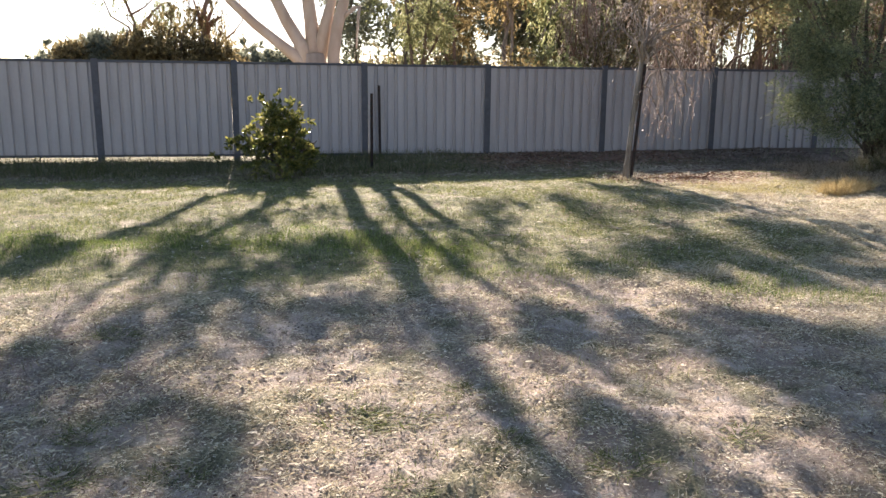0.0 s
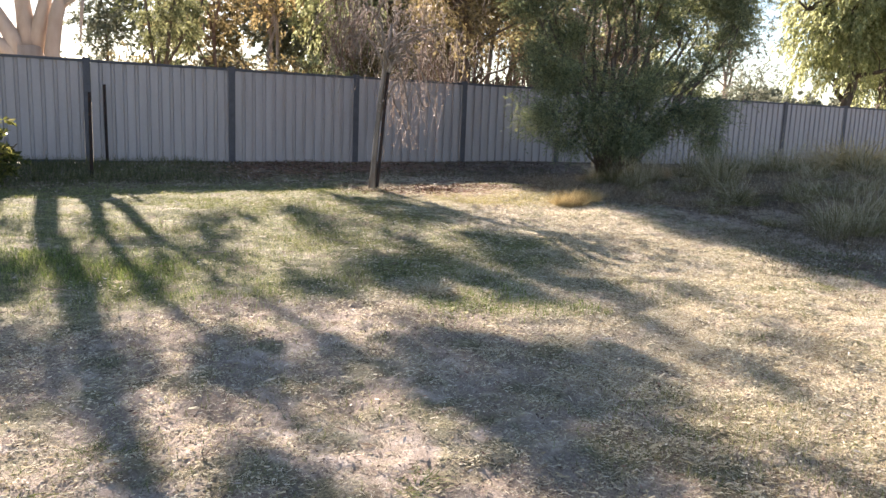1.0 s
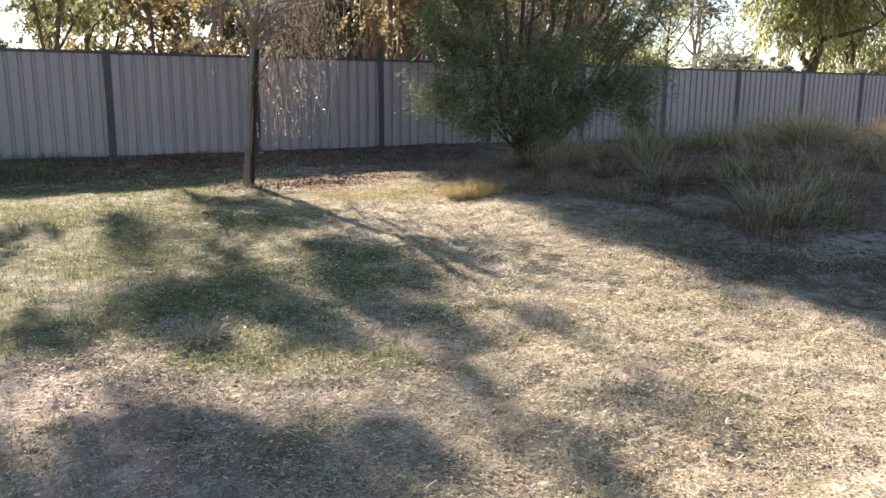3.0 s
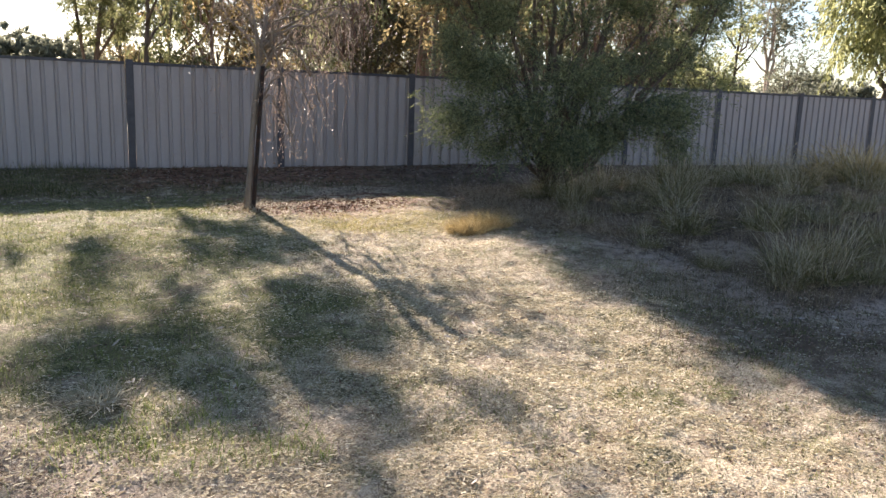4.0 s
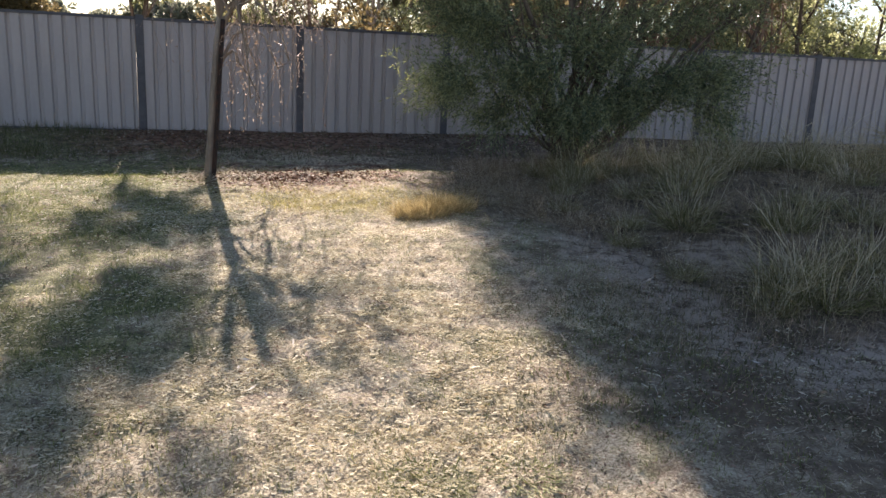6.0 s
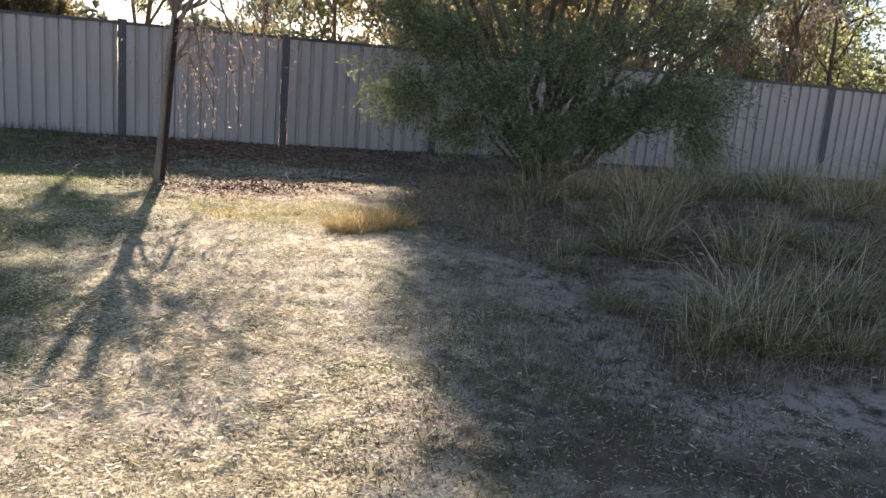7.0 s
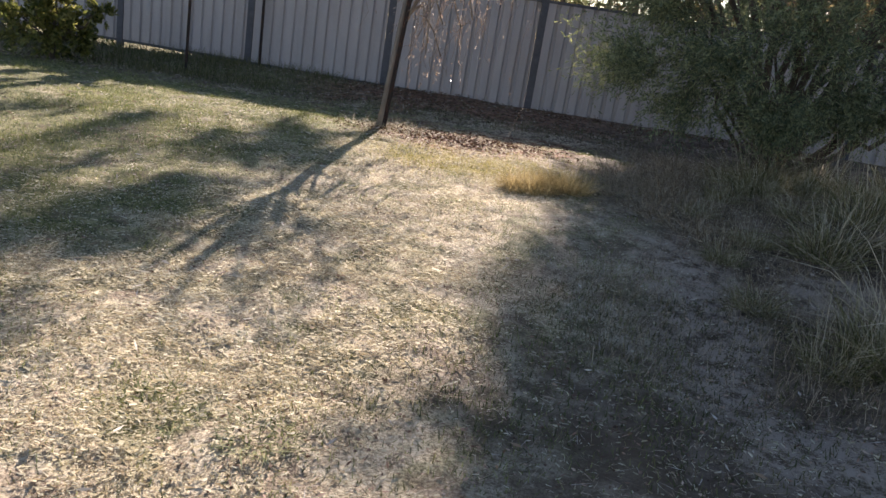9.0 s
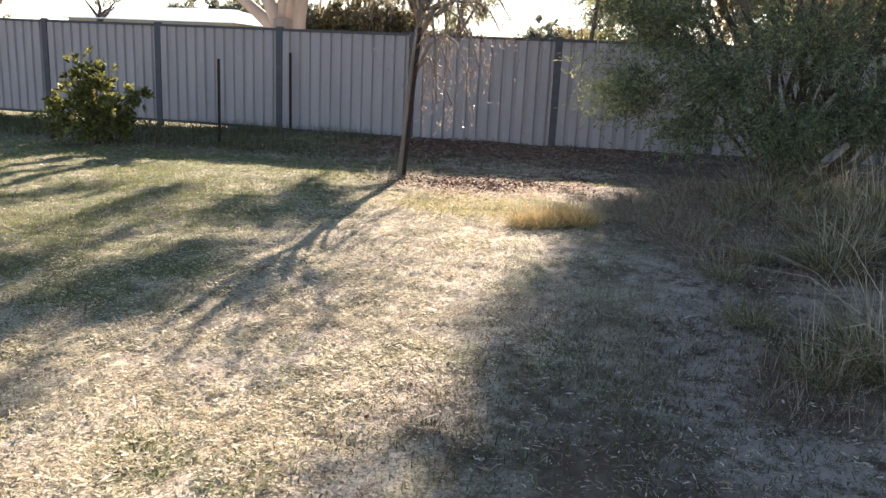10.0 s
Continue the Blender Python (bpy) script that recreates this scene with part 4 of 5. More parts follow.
def simple_tree(name, label, x, y, height, crown, low, bark, leaf, seed, n=70, per=60, size=(0.22, 0.06), sigma=0.35, trunks=1, lean=0.0, hang=0.0, radius=0.12, reach=()):
    rng = np.random.default_rng(seed)
    trunk = None
    limbs = []
    for t in range(trunks):
        ox, oy = (rng.normal() * 0.3, rng.normal() * 0.3) if t else (0, 0)
        tip = np.array([ox + lean * height * 0.5 + rng.normal() * 0.4, oy, height * 0.85])
        path = bent(rng, (ox, oy, -0.1), tip, 0, 7, 0.02)
        item = (path.tolist(), np.linspace(radius, radius * 0.25, 7))
        if trunk is None:
            trunk = item
        else:
            limbs.append(item)
    cz, rz = (low + height) / 2, (height - low) / 2
    for i in range(5):
        a = rng.uniform(0, 2 * math.pi)
        z0 = rng.uniform(max(0.8, low * 0.7), height * 0.55)
        s = np.array(trunk[0][0]) + (np.array(trunk[0][-1]) - np.array(trunk[0][0])) * (z0 / (height * 0.85))
        e = np.array([s[0] + crown * 0.7 * math.cos(a), crown * 0.7 * math.sin(a), min(height, z0 + rng.uniform(0.8, 2.5))])
        limbs.append((bent(rng, s, e, 0.05, 5, 0.04).tolist(), np.linspace(radius * 0.5, radius * 0.12, 5)))
    cl = crown_points(rng, int(n * 2.0), (lean * height * 0.4, 0, cz), (crown, crown, rz), 0.15, 8, 0.3)
    for (ex, ey, ez), radii, m in reach:
        # a long limb that carries a further crown to the side
        limbs.append((bent(rng, (0.02, 0, height * 0.4), (ex * 1.1, ey, ez + 0.3), 0.10, 7, 0.03).tolist(), np.linspace(radius * 0.9, radius * 0.2, 7)))
        cl = np.concatenate([cl, crown_points(rng, m, (ex, ey, ez), radii, 0.1, 9)])
    return build_tree(name, label, "tree", (x, y, 0), trunk, limbs, cl, leaf, bark, seed + 1, per=max(12, int(per * 0.26)), sigma=sigma * 0.62, size=(size[0] * 1.25, size[1] * 1.6), hang=hang * 0.6, twig=radius * 0.12, sprig=sigma * 1.7, skip=3)


def background():
    rng = random.Random(8)
    # dark shrubs and two emergent gums to the north-west
    for i, (x, y, h, r) in enumerate(((-10.9, 22, 4.0, 1.1), (-9.6, 22.5, 4.5, 1.4), (-8.2, 22, 4.7, 1.6), (-6.6, 22, 5.0, 1.9), (-5.0, 22.5, 4.4, 1.6))):
        simple_tree("garden_shrub", "bushy olive-brown shrub beyond the fence", x, y, h, r, 0.6, M_DARKBARK, L_OLIVE if i != 1 else L_FAR, 100 + 7 * i, 130, 150, (0.15, 0.05), 0.24)
    simple_tree("gum_tree", "sparse gum tree with a leaning trunk beyond the shrubs", -8.6, 26, 11.0, 2.6, 3.4, M_REDBARK, L_GUM, 140, 60, 90, (0.18, 0.04), lean=-0.12, hang=0.12, reach=(((1.1, -1.0, 5.2), (1.1, 0.8, 0.7), 40),))
    simple_tree("gum_tree", "sparse gum tree with an orange-brown trunk beyond the shrubs", -5.6, 26, 11.0, 2.4, 3.0, M_REDBARK, L_OLIVE, 150, 56, 90, (0.18, 0.04), lean=0.02, hang=0.12, radius=0.2, reach=(((-0.6, -1.0, 5.0), (0.9, 0.8, 0.8), 34), ((0.7, -1.0, 4.6), (0.7, 0.7, 0.5), 18)))
    # trees along the middle
    simple_tree("gum_tree", "young gum tree with sparse leaves beyond the fence", 3.6, 21, 10.5, 2.5, 2.0, M_DARKBARK, L_GUM, 160, 60, 90, (0.18, 0.045), lean=0.1, hang=0.12)
    simple_tree("gum_tree", "young gum tree with sparse leaves beyond the fence", 5.2, 33, 12.5, 3.4, 2.0, M_DARKBARK, L_FAR, 164, 60, 90, (0.18, 0.05), hang=0.12)
    simple_tree("tree", "tree with golden-brown foliage beyond the fence", 6.6, 25, 12.0, 3.2, 1.8, M_REDBARK, L_GOLD, 170, 64, 110, (0.18, 0.06))
    simple_tree("tree", "tree with golden-brown foliage and pale trunks", 9.6, 27, 13.0, 3.4, 1.9, M_GUMBARK, L_GOLD, 180, 74, 110, (0.18, 0.06), trunks=3)
    simple_tree("willow", "weeping tree with yellow-green foliage beyond the fence", 12.4, 25, 12.5, 3.2, 1.6, M_DARKBARK, L_YELLOW, 190, 120, 120, (0.18, 0.05), hang=0.4)
    simple_tree("tree", "olive-green tree behind the willow", 15.0, 30, 13.5, 3.6, 1.6, M_DARKBARK, L_GUM, 194, 110, 110, (0.18, 0.06))
    # thicket of thin brown trunks
    for i in range(13):
        x, y = 12.9 + 1.1 * i + rng.uniform(-0.5, 0.5), 18 + rng.uniform(-2.0, 5.0)
        simple_tree("dry_tree", "thin brown many-trunked tree in a dry thicket", x, y, rng.uniform(9.0, 11.0), 1.8, 1.8, M_REDBARK, L_DRY if i % 3 == 0 else L_OLIVE, 200 + 3 * i, 85 if i < 7 else 50, 130, (0.13, 0.035), 0.3, trunks=8, hang=0.2, radius=0.06)
    for i in range(6):
        simple_tree("tree", "dull green tree behind the dry thicket", 16 + 3.4 * i, 32 + rng.uniform(-1, 3), 14.0, 3.3, 1.4, M_DARKBARK, (L_GUM, L_OLIVE)[i % 2], 320 + 3 * i, 150 if i < 3 else 45, 190 if i < 3 else 110, (0.22, 0.08), 0.4)
    # the east: green, gold, and a sky gap
    simple_tree("tree", "thin dry-leaved tree beyond the fence", 24.0, 16, 10.0, 2.8, 2.6, M_DARKBARK, L_DRY, 240, 26, 120, (0.18, 0.06))
    simple_tree("tree", "broad golden-green tree beyond the fence", 27.6, 18, 10.5, 2.6, 1.4, M_DARKBARK, L_YELLOW, 246, 38, 160, (0.18, 0.06))
    simple_tree("pepper_tree", "large yellow-green weeping pepper tree beyond the fence", 34.5, 11.5, 12.0, 4.3, 1.6, M_DARKBARK, L_YELLOW, 252, 280, 190, (0.2, 0.055), hang=0.5, radius=0.3)
    simple_tree("pepper_tree", "large yellow-green weeping pepper tree beyond the fence", 40.0, 13.5, 12.0, 4.3, 1.2, M_DARKBARK, L_YELLOW, 258, 240, 180, (0.2, 0.055), hang=0.5, radius=0.3)
    simple_tree("gum_tree", "tall pink-trunked gum tree far beyond the fence", 56, 40, 14, 3.8, 5.5, M_GUMBARK, L_FAR, 264, 110, 80, (0.3, 0.09), 0.5, trunks=3, radius=0.2)
    simple_tree("tree", "broad dull green tree beyond the fence", 29.8, 21, 11.0, 3.0, 1.6, M_DARKBARK, L_GUM, 430, 55, 130, (0.18, 0.06))
    simple_tree("tree", "broad olive tree beyond the fence", 26.2, 25, 11.5, 3.0, 1.6, M_DARKBARK, L_OLIVE, 436, 50, 130, (0.2, 0.06))
    # the first tree's reach crowns are added above the view to shade mound and lawn
    simple_tree("tree", "tall leafy tree close behind the fence", 10.6, 6.0, 8.6, 2.9, 2.2, M_DARKBARK, L_OLIVE, 270, 190, 260, (0.12, 0.036), 0.30, trunks=5, radius=0.09, reach=(((-4.38, 0.5, 7.6), (1.77, 0.9, 1.7), 330), ((-2.6, 0.5, 6.8), (1.6, 0.9, 1.4), 200), ((-4.3, 0.3, 5.75), (1.25, 0.8, 0.8), 185), ((-5.3, 0.5, 7.9), (0.5, 0.4, 0.32), 14)))
    simple_tree("tree", "tall leafy tree close behind the fence", 14.6, 8.5, 8.5, 2.6, 2.0, M_DARKBARK, L_GUM, 274, 75, 180, (0.13, 0.04), 0.35, trunks=3, radius=0.09)
    for i in range(7):
        simple_tree("tree", "dull green tree far behind the fence", 3 + 3.6 * i, 42 + rng.uniform(-2, 3), 14.5, 3.4, 1.6, M_DARKBARK, (L_FAR, L_GUM, L_OLIVE)[i % 3], 350 + 3 * i, 80 if i < 3 else 200, 150, (0.26, 0.10), 0.45)
    for i, (x, y) in enumerate(((31.0, 24), (34.0, 27), (38.0, 30), (43.0, 33), (48.0, 30))):
        simple_tree("garden_shrub", "tall loose shrub far beyond the fence", x, y, 6.0 + 0.5 * (i % 3), 2.9, 0.8, M_DARKBARK, (L_YELLOW, L_FAR, L_GUM)[i % 3], 460 + 3 * i, 120, 80, (0.2, 0.06), 0.38, trunks=3, radius=0.08)
    simple_tree("tree", "sparse pale green tree beyond the fence", 36.0, 23, 11.5, 3.0, 2.2, M_DARKBARK, L_YELLOW, 520, 34, 110, (0.2, 0.06))
    simple_tree("tree", "tall hazy tree far beyond the fence", 40, 38, 15.0, 4.0, 2.0, M_DARKBARK, L_FAR, 510, 130, 150, (0.26, 0.09), 0.45, radius=0.2)
    for i, (x, y) in enumerate(((24.0, 21), (26.4, 23.5), (28.8, 26), (31.5, 28))):
        simple_tree("garden_shrub", "dense rounded shrub beyond the fence", x, y, 5.2 + 0.4 * (i % 3), 2.1, 0.6, M_DARKBARK, (L_GUM, L_OLIVE)[i % 2], 490 + 3 * i, 48, 120, (0.17, 0.055), 0.32, trunks=2, radius=0.07)
    # a ragged hedge of shrubs below the trees
    tones = (L_OLIVE, L_GUM, L_GOLD, L_GOLD, L_YELLOW, L_OLIVE, L_OLIVE, L_DRY, L_OLIVE, L_DRY, L_GUM, L_YELLOW, L_GUM, L_YELLOW, L_FAR, L_YELLOW)
    for i, tone in enumerate(tones):
        simple_tree("garden_shrub", "loose spreading shrub beyond the fence", 2.6 + 2.15 * i + rng.uniform(-0.5, 0.5), 23 + rng.uniform(-2.5, 3.5) - 0.25 * i, rng.uniform(3.2, 5.2), 1.9, 0.8, M_DARKBARK, tone, 400 + 3 * i, 60, 80, (0.16, 0.05), 0.32, trunks=3, radius=0.06)
    # far trees, copied round the horizon
    far = [simple_tree("far_tree", "distant rounded gum tree", 0, 95 + 6 * i, 5.8 + 0.7 * i, 3.2, 0.6, M_DARKBARK, L_FAR, 280 + 5 * i, 50, 110, (0.5, 0.2), 0.5, radius=0.25) for i in range(3)]
    for ob in far:
        tagged(ob, group="far trees")
    for i in range(60):
        a = radians(-58 + 2.1 * i + rng.uniform(-0.9, 0.9))
        if -43 < math.degrees(a) < -24:
            continue
        d = rng.uniform(75, 130)
        s = rng.uniform(0.75, 1.2)
        copy_thing(far[i % 3], pose(3 + d * math.sin(a), -13 + d * math.cos(a), 0, 0, 0, rng.uniform(0, 360)) @ Matrix.Diagonal((s, s, s, 1)))
    for i, (x, y, z) in enumerate(((-49, 72, 1.25), (-43, 74, 1.35), (-38.5, 73, 1.3), (-46, 76, 1.3))):
        copy_thing(far[i % 3], pose(x, y, 0, 0, 0, 70 * i) @ Matrix.Diagonal((z, z, z, 1)))
    simple_tree("conifer", "dark spreading tree beside the white roof", -38, 44, 8.5, 2.2, 5.2, M_DARKBARK, L_FAR, 300, 70, 90, (0.3, 0.08), 0.4, radius=0.25)
    simple_tree("conifer", "dark spreading tree with a red trunk", -45, 40, 8.5, 2.8, 4.4, M_REDBARK, L_FAR, 306, 60, 90, (0.3, 0.08), 0.4, radius=0.3)


background()


def palm(x, y, height, seed):
    rng = np.random.default_rng(seed)
    top = thing("palm", "distant palm with arching green fronds", "palm tree", "far palms", at=(x, y, 0))
    g = Geo()
    g.tube([(0, 0, -0.1), (0.05, 0, height * 0.5), (0, 0, height)], (0.28, 0.22, 0.2), 8)
    part("trunk", g.mesh("trunk", M_DARKBARK), top)
    for i in range(18):
        a, up = 2 * math.pi * i / 18 + rng.uniform(-0.1, 0.1), rng.uniform(0.1, 1.2)
        s = np.linspace(0, 1, 9)
        r, z = 1.9 * s * math.cos(up * 0.8), height + 1.9 * s * math.sin(up) - 1.3 * s ** 2
        spine = np.stack([r * math.cos(a), r * math.sin(a), z], 1)
        f = Geo()
        f.tube(spine, np.linspace(0.03, 0.008, 9), 4)
        me = f.mesh("frond", L_GUM)
        fr = part("frond", me, top)
        pick = np.repeat(spine[1:], 10, 0) + rng.normal(size=(80, 3)) * 0.03
        side = np.array([-math.sin(a), math.cos(a), 0])
        way = side * np.where(np.arange(80) % 2, 1, -1)[:, None] + np.array([math.cos(a), math.sin(a), -0.5]) * 0.5
        part("leaflets", quads("leaflets", leaf_quads(rng, pick, way, np.full(80, 0.5), np.full(80, 0.06)), L_GUM), fr)
    return top


palm(4.3, 55, 3.9, 1)
palm(6.5, 60, 3.9, 2)


def house():
    """The white-roofed house far beyond the fence."""
    top = thing("house", "distant low house with a white metal gable roof", "house", at=(-33.5, 50, 0))
    g = Geo()
    g.box(-7.6, 7.6, -6, 6, -0.1, 4.05)
    n = Nodes("pale_plaster")
    m_wall = n.done(n.ramp(n.noise(2, 4), (0.3, (0.42, 0.38, 0.33)), (0.7, (0.52, 0.48, 0.42))), 0.85)
    part("wall", g.mesh("wall", m_wall, False), top)
    n = Nodes("white_roof_steel")
    m_roof = n.done(n.ramp(n.noise(1.5, 4), (0.3, (0.76, 0.77, 0.79)), (0.7, (0.84, 0.85, 0.87))), 0.3, 0.25)
    r = Geo()
    for s in (0, 0.06):
        r.v += [(-8, -6.4, 4.0 + s), (8, -6.4, 4.0 + s), (8, 6.4, 4.0 + s), (-8, 6.4, 4.0 + s), (-5.9, 0, 5.4 + s), (4.4, 0, 5.4 + s)]
    for o in (0, 6):
        r.f += [tuple(o + i for i in q) for q in ((0, 1, 5, 4), (2, 3, 4, 5), (1, 2, 5), (3, 0, 4))]
    r.f += [(0, 1, 7, 6), (1, 2, 8, 7), (2, 3, 9, 8), (3, 0, 6, 9)]
    part("roof", r.mesh("roof", m_roof, False), top)
    for x in (-5, -1.5, 2, 5.2):
        w = Geo()
        w.box(x - 0.7, x + 0.7, -6.05, -5.98, 1.0, 2.3)
        part("window", w.mesh("window", M_SLATE, False), top)


house()

# ---- loose ground cover ----


def scatter(rng, n, x0, x1, y0, y1, keep):
    x, y = rng.uniform(x0, x1, n), rng.uniform(y0, y1, n)
    k = rng.uniform(0, 1, n) < keep(x, y)
    x, y = x[k], y[k]
    return np.stack([x, y, ground_z(x, y)], 1)


def patch(x, y, f, s=0):
    """Soft patchiness from two octaves of smooth random values, 0 to 1."""
    table = np.random.default_rng(int(1000 + 10 * s)).uniform(0, 1, (64, 64))
    total = 0.0
    for scale, weight in ((0.36 * f, 0.65), (0.83 * f, 0.35)):
        u, v = x * scale + 17.3, y * scale + 41.9
        i, j = np.floor(u).astype(int), np.floor(v).astype(int)
        a, b = u - i, v - j
        a, b = a * a * (3 - 2 * a), b * b * (3 - 2 * b)
        i0, i1, j0, j1 = i % 64, (i + 1) % 64, j % 64, (j + 1) % 64
        total = total + weight * ((table[i0, j0] * (1 - a) + table[i1, j0] * a) * (1 - b) + (table[i0, j1] * (1 - a) + table[i1, j1] * a) * b)
    return np.clip(0.5 + 1.5 * (total - 0.5), 0, 1)


def step(v, a, b):
    t = np.clip((v - a) / (b - a), 0, 1)
    return t * t * (3 - 2 * t)


def lawn():
    rng = np.random.default_rng(500)

    def stuff(name, label, verts, mat):
        tagged(new(name, quads(name, verts, mat)), label, name.replace("_", " "), kind="stuff")
    # flattened straw and curled leaf bits, thickest on the dry lawn
    def straw_keep(x, y):
        lawn_part = (0.14 + 0.40 * step(-y, 9.3, 10.0) * (1 - step(x, 0.6, 2.6)) + 0.86 * step(x, 0.6, 2.6)) * (0.45 + 0.55 * patch(x, y, 2.2)) * (0.25 + 0.75 * step(patch(x, y, 11, 7), 0.2, 0.6))
        away = step(y, -13.3, -12.4) * (1 - 0.93 * step(x + 0.25 * np.sin(2.3 * y), 5.0, 5.8)) * (1 - 0.9 * np.exp(-((x - 4.4) / 0.7) ** 2 - ((y + 4.25) / 0.45) ** 2))
        band = step(y, -9.6, -8.9) * (1 - step(x + 0.4 * np.sin(1.9 * y), 2.9, 4.0))
        return lawn_part * away * (1 - 0.45 * step(y, -8.5, -6.5)) * (1 - 0.75 * band)
    at = scatter(rng, 2300000, -4.0, 7.4, -13.2, -3.4, straw_keep)
    n = len(at)
    a = rng.normal(0, 1.2, n) + np.where(rng.uniform(0, 1, n) < 0.5, 0.2, math.pi + 0.2)
    at[:, 2] += rng.uniform(-0.003, 0.016, n)
    way = np.stack([np.cos(a), np.sin(a), rng.normal(0.10, 0.24, n)], 1)
    long = np.where(rng.uniform(0, 1, n) < 0.05, 2.4, 1.0)
    bits = blade_quads(rng, at, way, rng.uniform(0.008, 0.024, n) * long, rng.uniform(0.0012, 0.0033, n) / np.sqrt(long), rng.uniform(0, 0.1, n))
    curl = rng.normal(0, 0.0035, n)
    bits[:, 1, 2] += curl
    bits[:, 2, 2] += curl * 0.6
    stuff("dry_straw", "pale flattened dry straw over the yard", bits, M_STRAW)
    # dark red bark chips and clods beside the sapling
    at = scatter(rng, 22000, 2.9, 6.2, -5.2, -3.2, lambda x, y: (0.3 + 0.7 * patch(x, y, 2.6, 6)) * np.exp(-((x - 4.4) / 0.85) ** 2 - ((y + 4.2) / 0.42) ** 2))
    n = len(at)
    at[:, 2] += rng.uniform(0.0, 0.03, n)
    stuff("bark_chips", "red-brown bark chips and clods round the sapling", leaf_quads(rng, at, rng.normal(size=(n, 3)) * [1, 1, 0.4], rng.uniform(0.015, 0.05, n), rng.uniform(0.008, 0.022, n)), M_CHIP)
    # short living grass
    at = scatter(rng, 520000, -7.5, 6.5, -12.8, -3.0,
                 lambda x, y: np.clip(step(y, -9.7, -9.0) * (1 - step(x, 3.1, 4.3)) * (0.25 + 0.75 * patch(x, y, 1.5, 1)) + (0.12 + 0.5 * step(x, 1.0, 2.4)) * step(patch(x, y, 2.7, 2), 0.38, 0.8), 0, 1) * (0.3 + 0.7 * step(patch(x, y, 9, 5), 0.35, 0.65)))
    n = len(at)
    way = np.stack([rng.normal(0, 0.5, n), rng.normal(0, 0.5, n), np.ones(n)], 1)
    stuff("lawn_grass", "short yellow-green grass in patches", blade_quads(rng, at, way, rng.uniform(0.02, 0.06, n) * (1 - 0.35 * step(at[:, 0], 2.5, 4.0)), rng.uniform(0.002, 0.0045, n), rng.uniform(0, 0.3, n)), M_GRASS)
    # a greener, thicker strip at the dust's edge
    at = scatter(rng, 110000, -5.0, 2.9, -10.4, -6.6, lambda x, y: np.exp(-((y + 8.35 + 0.62 * np.clip(x, -1, 3)) / 0.55) ** 2) * step(patch(x, y, 1.7, 2.6) * 0.6 + patch(x, y, 5.3, 4) * 0.4, 0.33, 0.60))
    n = len(at)
    way = np.stack([rng.normal(0, 0.5, n), rng.normal(0, 0.5, n), np.ones(n)], 1)
    stuff("green_grass", "fresh green grass in thick patches", blade_quads(rng, at, way, rng.uniform(0.03, 0.085, n), rng.uniform(0.0025, 0.005, n), rng.uniform(0, 0.35, n)), M_LUSH)
    # a yellowish strip of lit grass between the sapling and the golden tufts
    at = scatter(rng, 60000, 3.2, 6.2, -6.8, -4.3, lambda x, y: np.exp(-((x - 4.8) / 0.8) ** 2 - ((y + 5.5) / 0.6) ** 2) * (0.3 + 0.7 * patch(x, y, 6.1, 3)))
    n = len(at)
    way = np.stack([rng.normal(0, 0.6, n), rng.normal(0, 0.6, n), np.ones(n)], 1)
    stuff("yellow_grass", "short yellowing grass beside the sapling", blade_quads(rng, at, way, rng.uniform(0.02, 0.06, n), rng.uniform(0.0025, 0.005, n), rng.uniform(0, 0.35, n)), M_YELLOWING)
    # brown leaf litter and crumbs pressed into the lawn
    at = scatter(rng, 36000, -4.0, 7.5, -13.0, -4.5, lambda x, y: (0.15 + 0.85 * step(patch(x, y, 4.1, 9), 0.45, 0.75)) * (0.4 + 0.6 * step(x, 1.0, 3.0)) * (1 - 0.9 * np.exp(-((x - 4.4) / 0.9) ** 2 - ((y + 4.25) / 0.5) ** 2)))
    n = len(at)
    at[:, 2] += rng.uniform(0.0, 0.02, n)
    stuff("leaf_litter", "brown and pinkish crumbs of dead leaves in the lawn", leaf_quads(rng, at, rng.normal(size=(n, 3)) * [1, 1, 0.35], rng.uniform(0.010, 0.034, n), rng.uniform(0.004, 0.012, n)), M_LITTER)
    at = scatter(rng, 34000, -4.5, 3.0, -12.8, -9.3, lambda x, y: (0.2 + 0.8 * step(patch(x, y, 3.3, 2.2), 0.35, 0.7)) * (1 - step(x, 1.8, 3.0)) * step(-y, 9.3, 9.8))
    n = len(at)
    at[:, 2] += rng.uniform(0.0, 0.014, n)
    stuff("soil_crumbs", "dark crumbs, bark and dead leaf bits in the dust", leaf_quads(rng, at, rng.normal(size=(n, 3)) * [1, 1, 0.5], rng.uniform(0.006, 0.030, n), rng.uniform(0.004, 0.011, n)), M_CRUMB)
    at = scatter(rng, 46000, -3.5, 4.5, -12.9, -9.2, lambda x, y: (0.15 + 0.85 * step(patch(x, y, 4.6, 3.4), 0.35, 0.7)) * step(-y, 9.2, 9.9) * (1 - step(x, 2.8, 4.4)) * (0.45 + 0.55 * step(x, -0.6, 0.8)))
    n = len(at)
    a = rng.uniform(0, 2 * math.pi, n)
    at[:, 2] += rng.uniform(0.0, 0.014, n)
    way = np.stack([np.cos(a), np.sin(a), rng.normal(0.1, 0.3, n)], 1)
    stuff("twig_litter", "brown and grey twig and stalk bits in the dust", blade_quads(rng, at, way, rng.uniform(0.012, 0.055, n), rng.uniform(0.002, 0.0048, n), rng.uniform(0, 0.12, n)), M_TUSSOCK)
    at = scatter(rng, 5200, 5.2, 9.5, -12.2, -5.0, lambda x, y: 0.25 + 0.75 * patch(x, y, 2.8, 1.2))
    n = len(at)
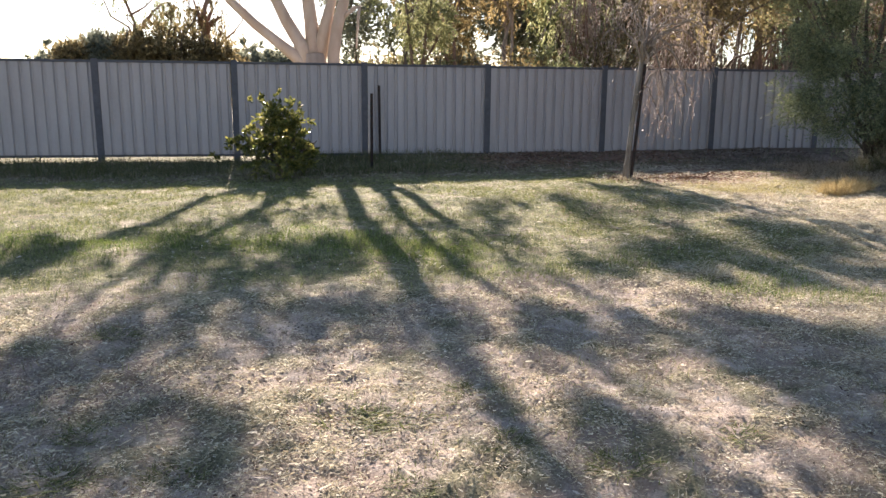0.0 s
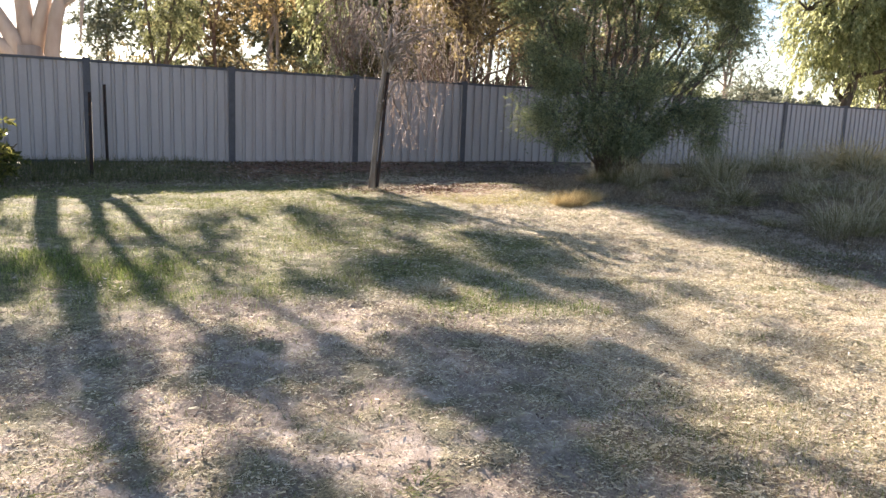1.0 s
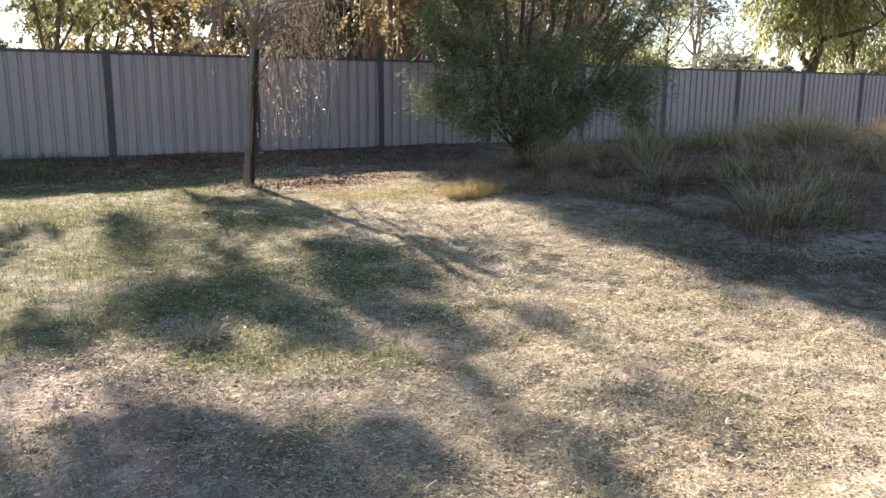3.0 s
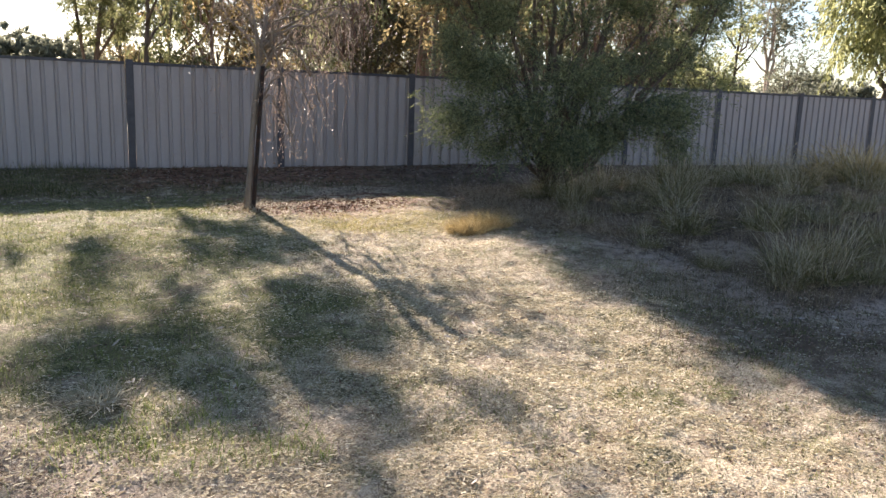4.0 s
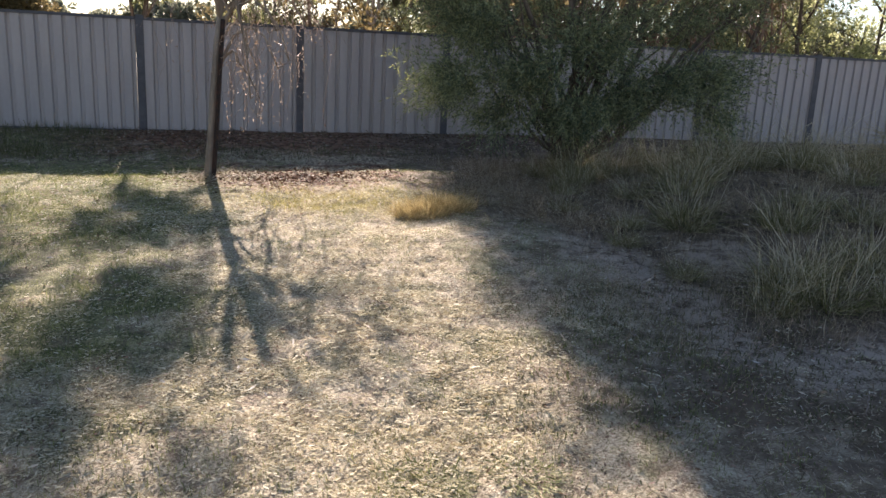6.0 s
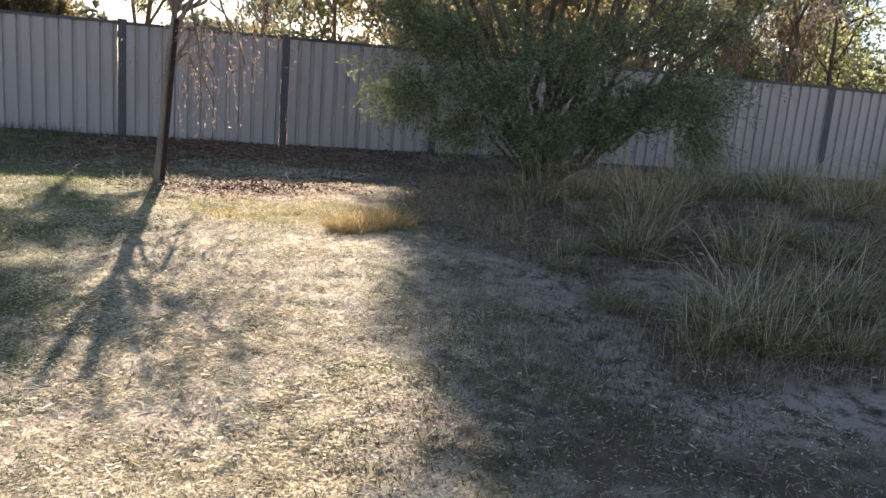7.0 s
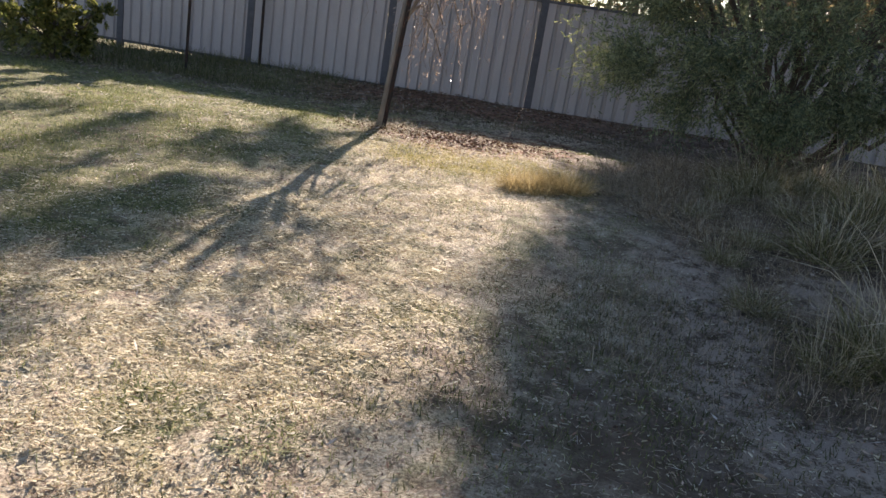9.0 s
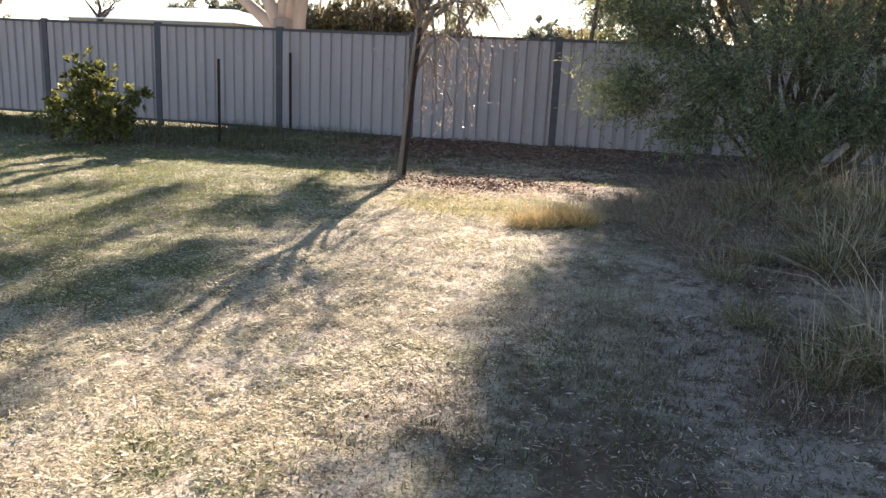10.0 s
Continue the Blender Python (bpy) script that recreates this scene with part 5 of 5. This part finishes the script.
    a = rng.uniform(0, 2 * math.pi, n)
    at[:, 2] += rng.uniform(0.01, 0.03, n)
    way = np.stack([np.cos(a), np.sin(a), rng.normal(0.05, 0.25, n)], 1)
    stuff("pale_litter", "pale broken stalks and leaves beside the mound", blade_quads(rng, at, way, rng.uniform(0.02, 0.075, n), rng.uniform(0.002, 0.005, n), rng.uniform(0, 0.08, n)), M_DEADLEAF)
    at = scatter(rng, 60000, 4.9, 9.5, -12.6, -3.6, lambda x, y: step(x + 0.3 * np.sin(2.1 * y), 5.1, 6.0) * (0.25 + 0.75 * step(patch(x, y, 3.7, 6.1), 0.3, 0.65)))
    n = len(at)
    a = rng.uniform(0, 2 * math.pi, n)
    at[:, 2] += rng.uniform(0.0, 0.016, n)
    way = np.stack([np.cos(a), np.sin(a), rng.normal(0.15, 0.35, n)], 1)
    stuff("brown_litter", "brown and grey bits of dead grass beside the mound", blade_quads(rng, at, way, rng.uniform(0.012, 0.05, n), rng.uniform(0.002, 0.006, n), rng.uniform(0, 0.15, n)), M_TUSSOCK)
    # dark low weeds in the shrub's shade
    at = scatter(rng, 24000, 4.9, 8.0, -12.5, -8.3, lambda x, y: step(x + 0.3 * np.sin(3 * y), 5.0, 5.8) * (1 - step(0.75 * x + y + 3.4, 0.0, 0.5)) * step(patch(x, y, 3.1, 8), 0.3, 0.75))
    n = len(at)
    way = np.stack([rng.normal(0, 0.6, n), rng.normal(0, 0.6, n), np.ones(n)], 1)
    stuff("low_weeds", "dark green low weeds in front of the mound", blade_quads(rng, at, way, rng.uniform(0.015, 0.045, n), rng.uniform(0.003, 0.007, n), rng.uniform(0, 0.4, n)), M_WEED)
    # weeds along the fence's foot
    at = scatter(rng, 52000, -8.0, 8.0, -3.2, -0.15, lambda x, y: (1 - (0.25 + 0.65 * step(y, -2.2, -1.3)) * step(x, 1.2, 2.6)) * (0.25 + 0.75 * patch(x, y, 1.9, 3)) * step(y, -3.0, -2.2))
    n = len(at)
    way = np.stack([rng.normal(0, 0.45, n), rng.normal(0, 0.45, n), np.ones(n)], 1)
    stuff("fence_weeds", "dark green weeds and grass along the fence", blade_quads(rng, at, way, rng.uniform(0.05, 0.22, n) * (1 - 0.55 * step(at[:, 0], 1.2, 2.6)), rng.uniform(0.004, 0.010, n), rng.uniform(0.0, 0.3, n)), M_WEED)
    at = scatter(rng, 26000, -6.0, 8.5, -3.3, -0.1, lambda x, y: 0.25 + 0.75 * patch(x, y, 2.4, 5))
    n = len(at)
    at[:, 2] += rng.uniform(0.005, 0.03, n)
    bits = leaf_quads(rng, at, rng.normal(size=(n, 3)) * [1, 1, 0.4], rng.uniform(0.02, 0.07, n), rng.uniform(0.008, 0.02, n))
    bank = rng.uniform(0, 1, n) < 0.7 * step(at[:, 0], 1.4, 2.6) * step(at[:, 1], -2.2, -1.2)
    stuff("fence_litter", "brown leaf litter and bark bits under the fence", bits[~bank], M_CRUMB)
    stuff("bank_litter", "red-brown soil crumbs and bark bits on the bank", bits[bank], M_CHIP)
    # grass between the tussocks
    at = scatter(rng, 120000, 5.7, 14.0, -9.4, -2.6, lambda x, y: step(x + 0.4 * np.sin(2 * y), 5.8, 6.8) * (0.3 + 0.7 * patch(x, y, 2.0, 4)) * (1 - 0.75 * np.exp(-((x - 6.6) / 0.25) ** 2) * step(-y, 7.2, 7.8)))
    n = len(at)
    way = np.stack([rng.normal(0, 0.6, n), rng.normal(0, 0.6, n), np.ones(n)], 1)
    stuff("mound_grass", "short dry and green grass over the mound", blade_quads(rng, at, way, rng.uniform(0.04, 0.19, n), rng.uniform(0.0018, 0.004, n), rng.uniform(0.0, 0.6, n)), M_TUSSOCK)
    # fallen gum leaves
    at = scatter(rng, 3600, -4.5, 9.0, -13.5, -3.5, lambda x, y: 0.35 + 0.65 * patch(x, y, 1.2, 5))
    n = len(at)
    a = rng.uniform(0, 2 * math.pi, n)
    at[:, 2] += rng.uniform(0.015, 0.04, n)
    way = np.stack([np.cos(a), np.sin(a), rng.normal(0, 0.2, n)], 1)
    stuff("fallen_leaves", "pale dry gum leaves scattered over the yard", leaf_quads(rng, at, way, rng.uniform(0.03, 0.085, n), rng.uniform(0.006, 0.014, n)), M_DEADLEAF)
    # sticks
    for i in range(26):
        x, y = rng.uniform(-2.5, 8.0), rng.uniform(-12.5, -5.0)
        a, length = rng.uniform(0, 2 * math.pi), rng.uniform(0.12, 0.42)
        g = Geo()
        e = np.array([math.cos(a), math.sin(a), 0]) * length
        g.tube(bent(rng, -e / 2, e / 2, 0.02, 6, 0.03), np.linspace(rng.uniform(0.003, 0.005), 0.0015, 6), 5)
        ob = new("stick", g.mesh("stick", M_TWIG))
        ob.location = (x, y, float(ground_z(x, y)) + 0.02)
        tagged(ob, "thin dry fallen stick on the ground", "stick", "fallen sticks")


lawn()
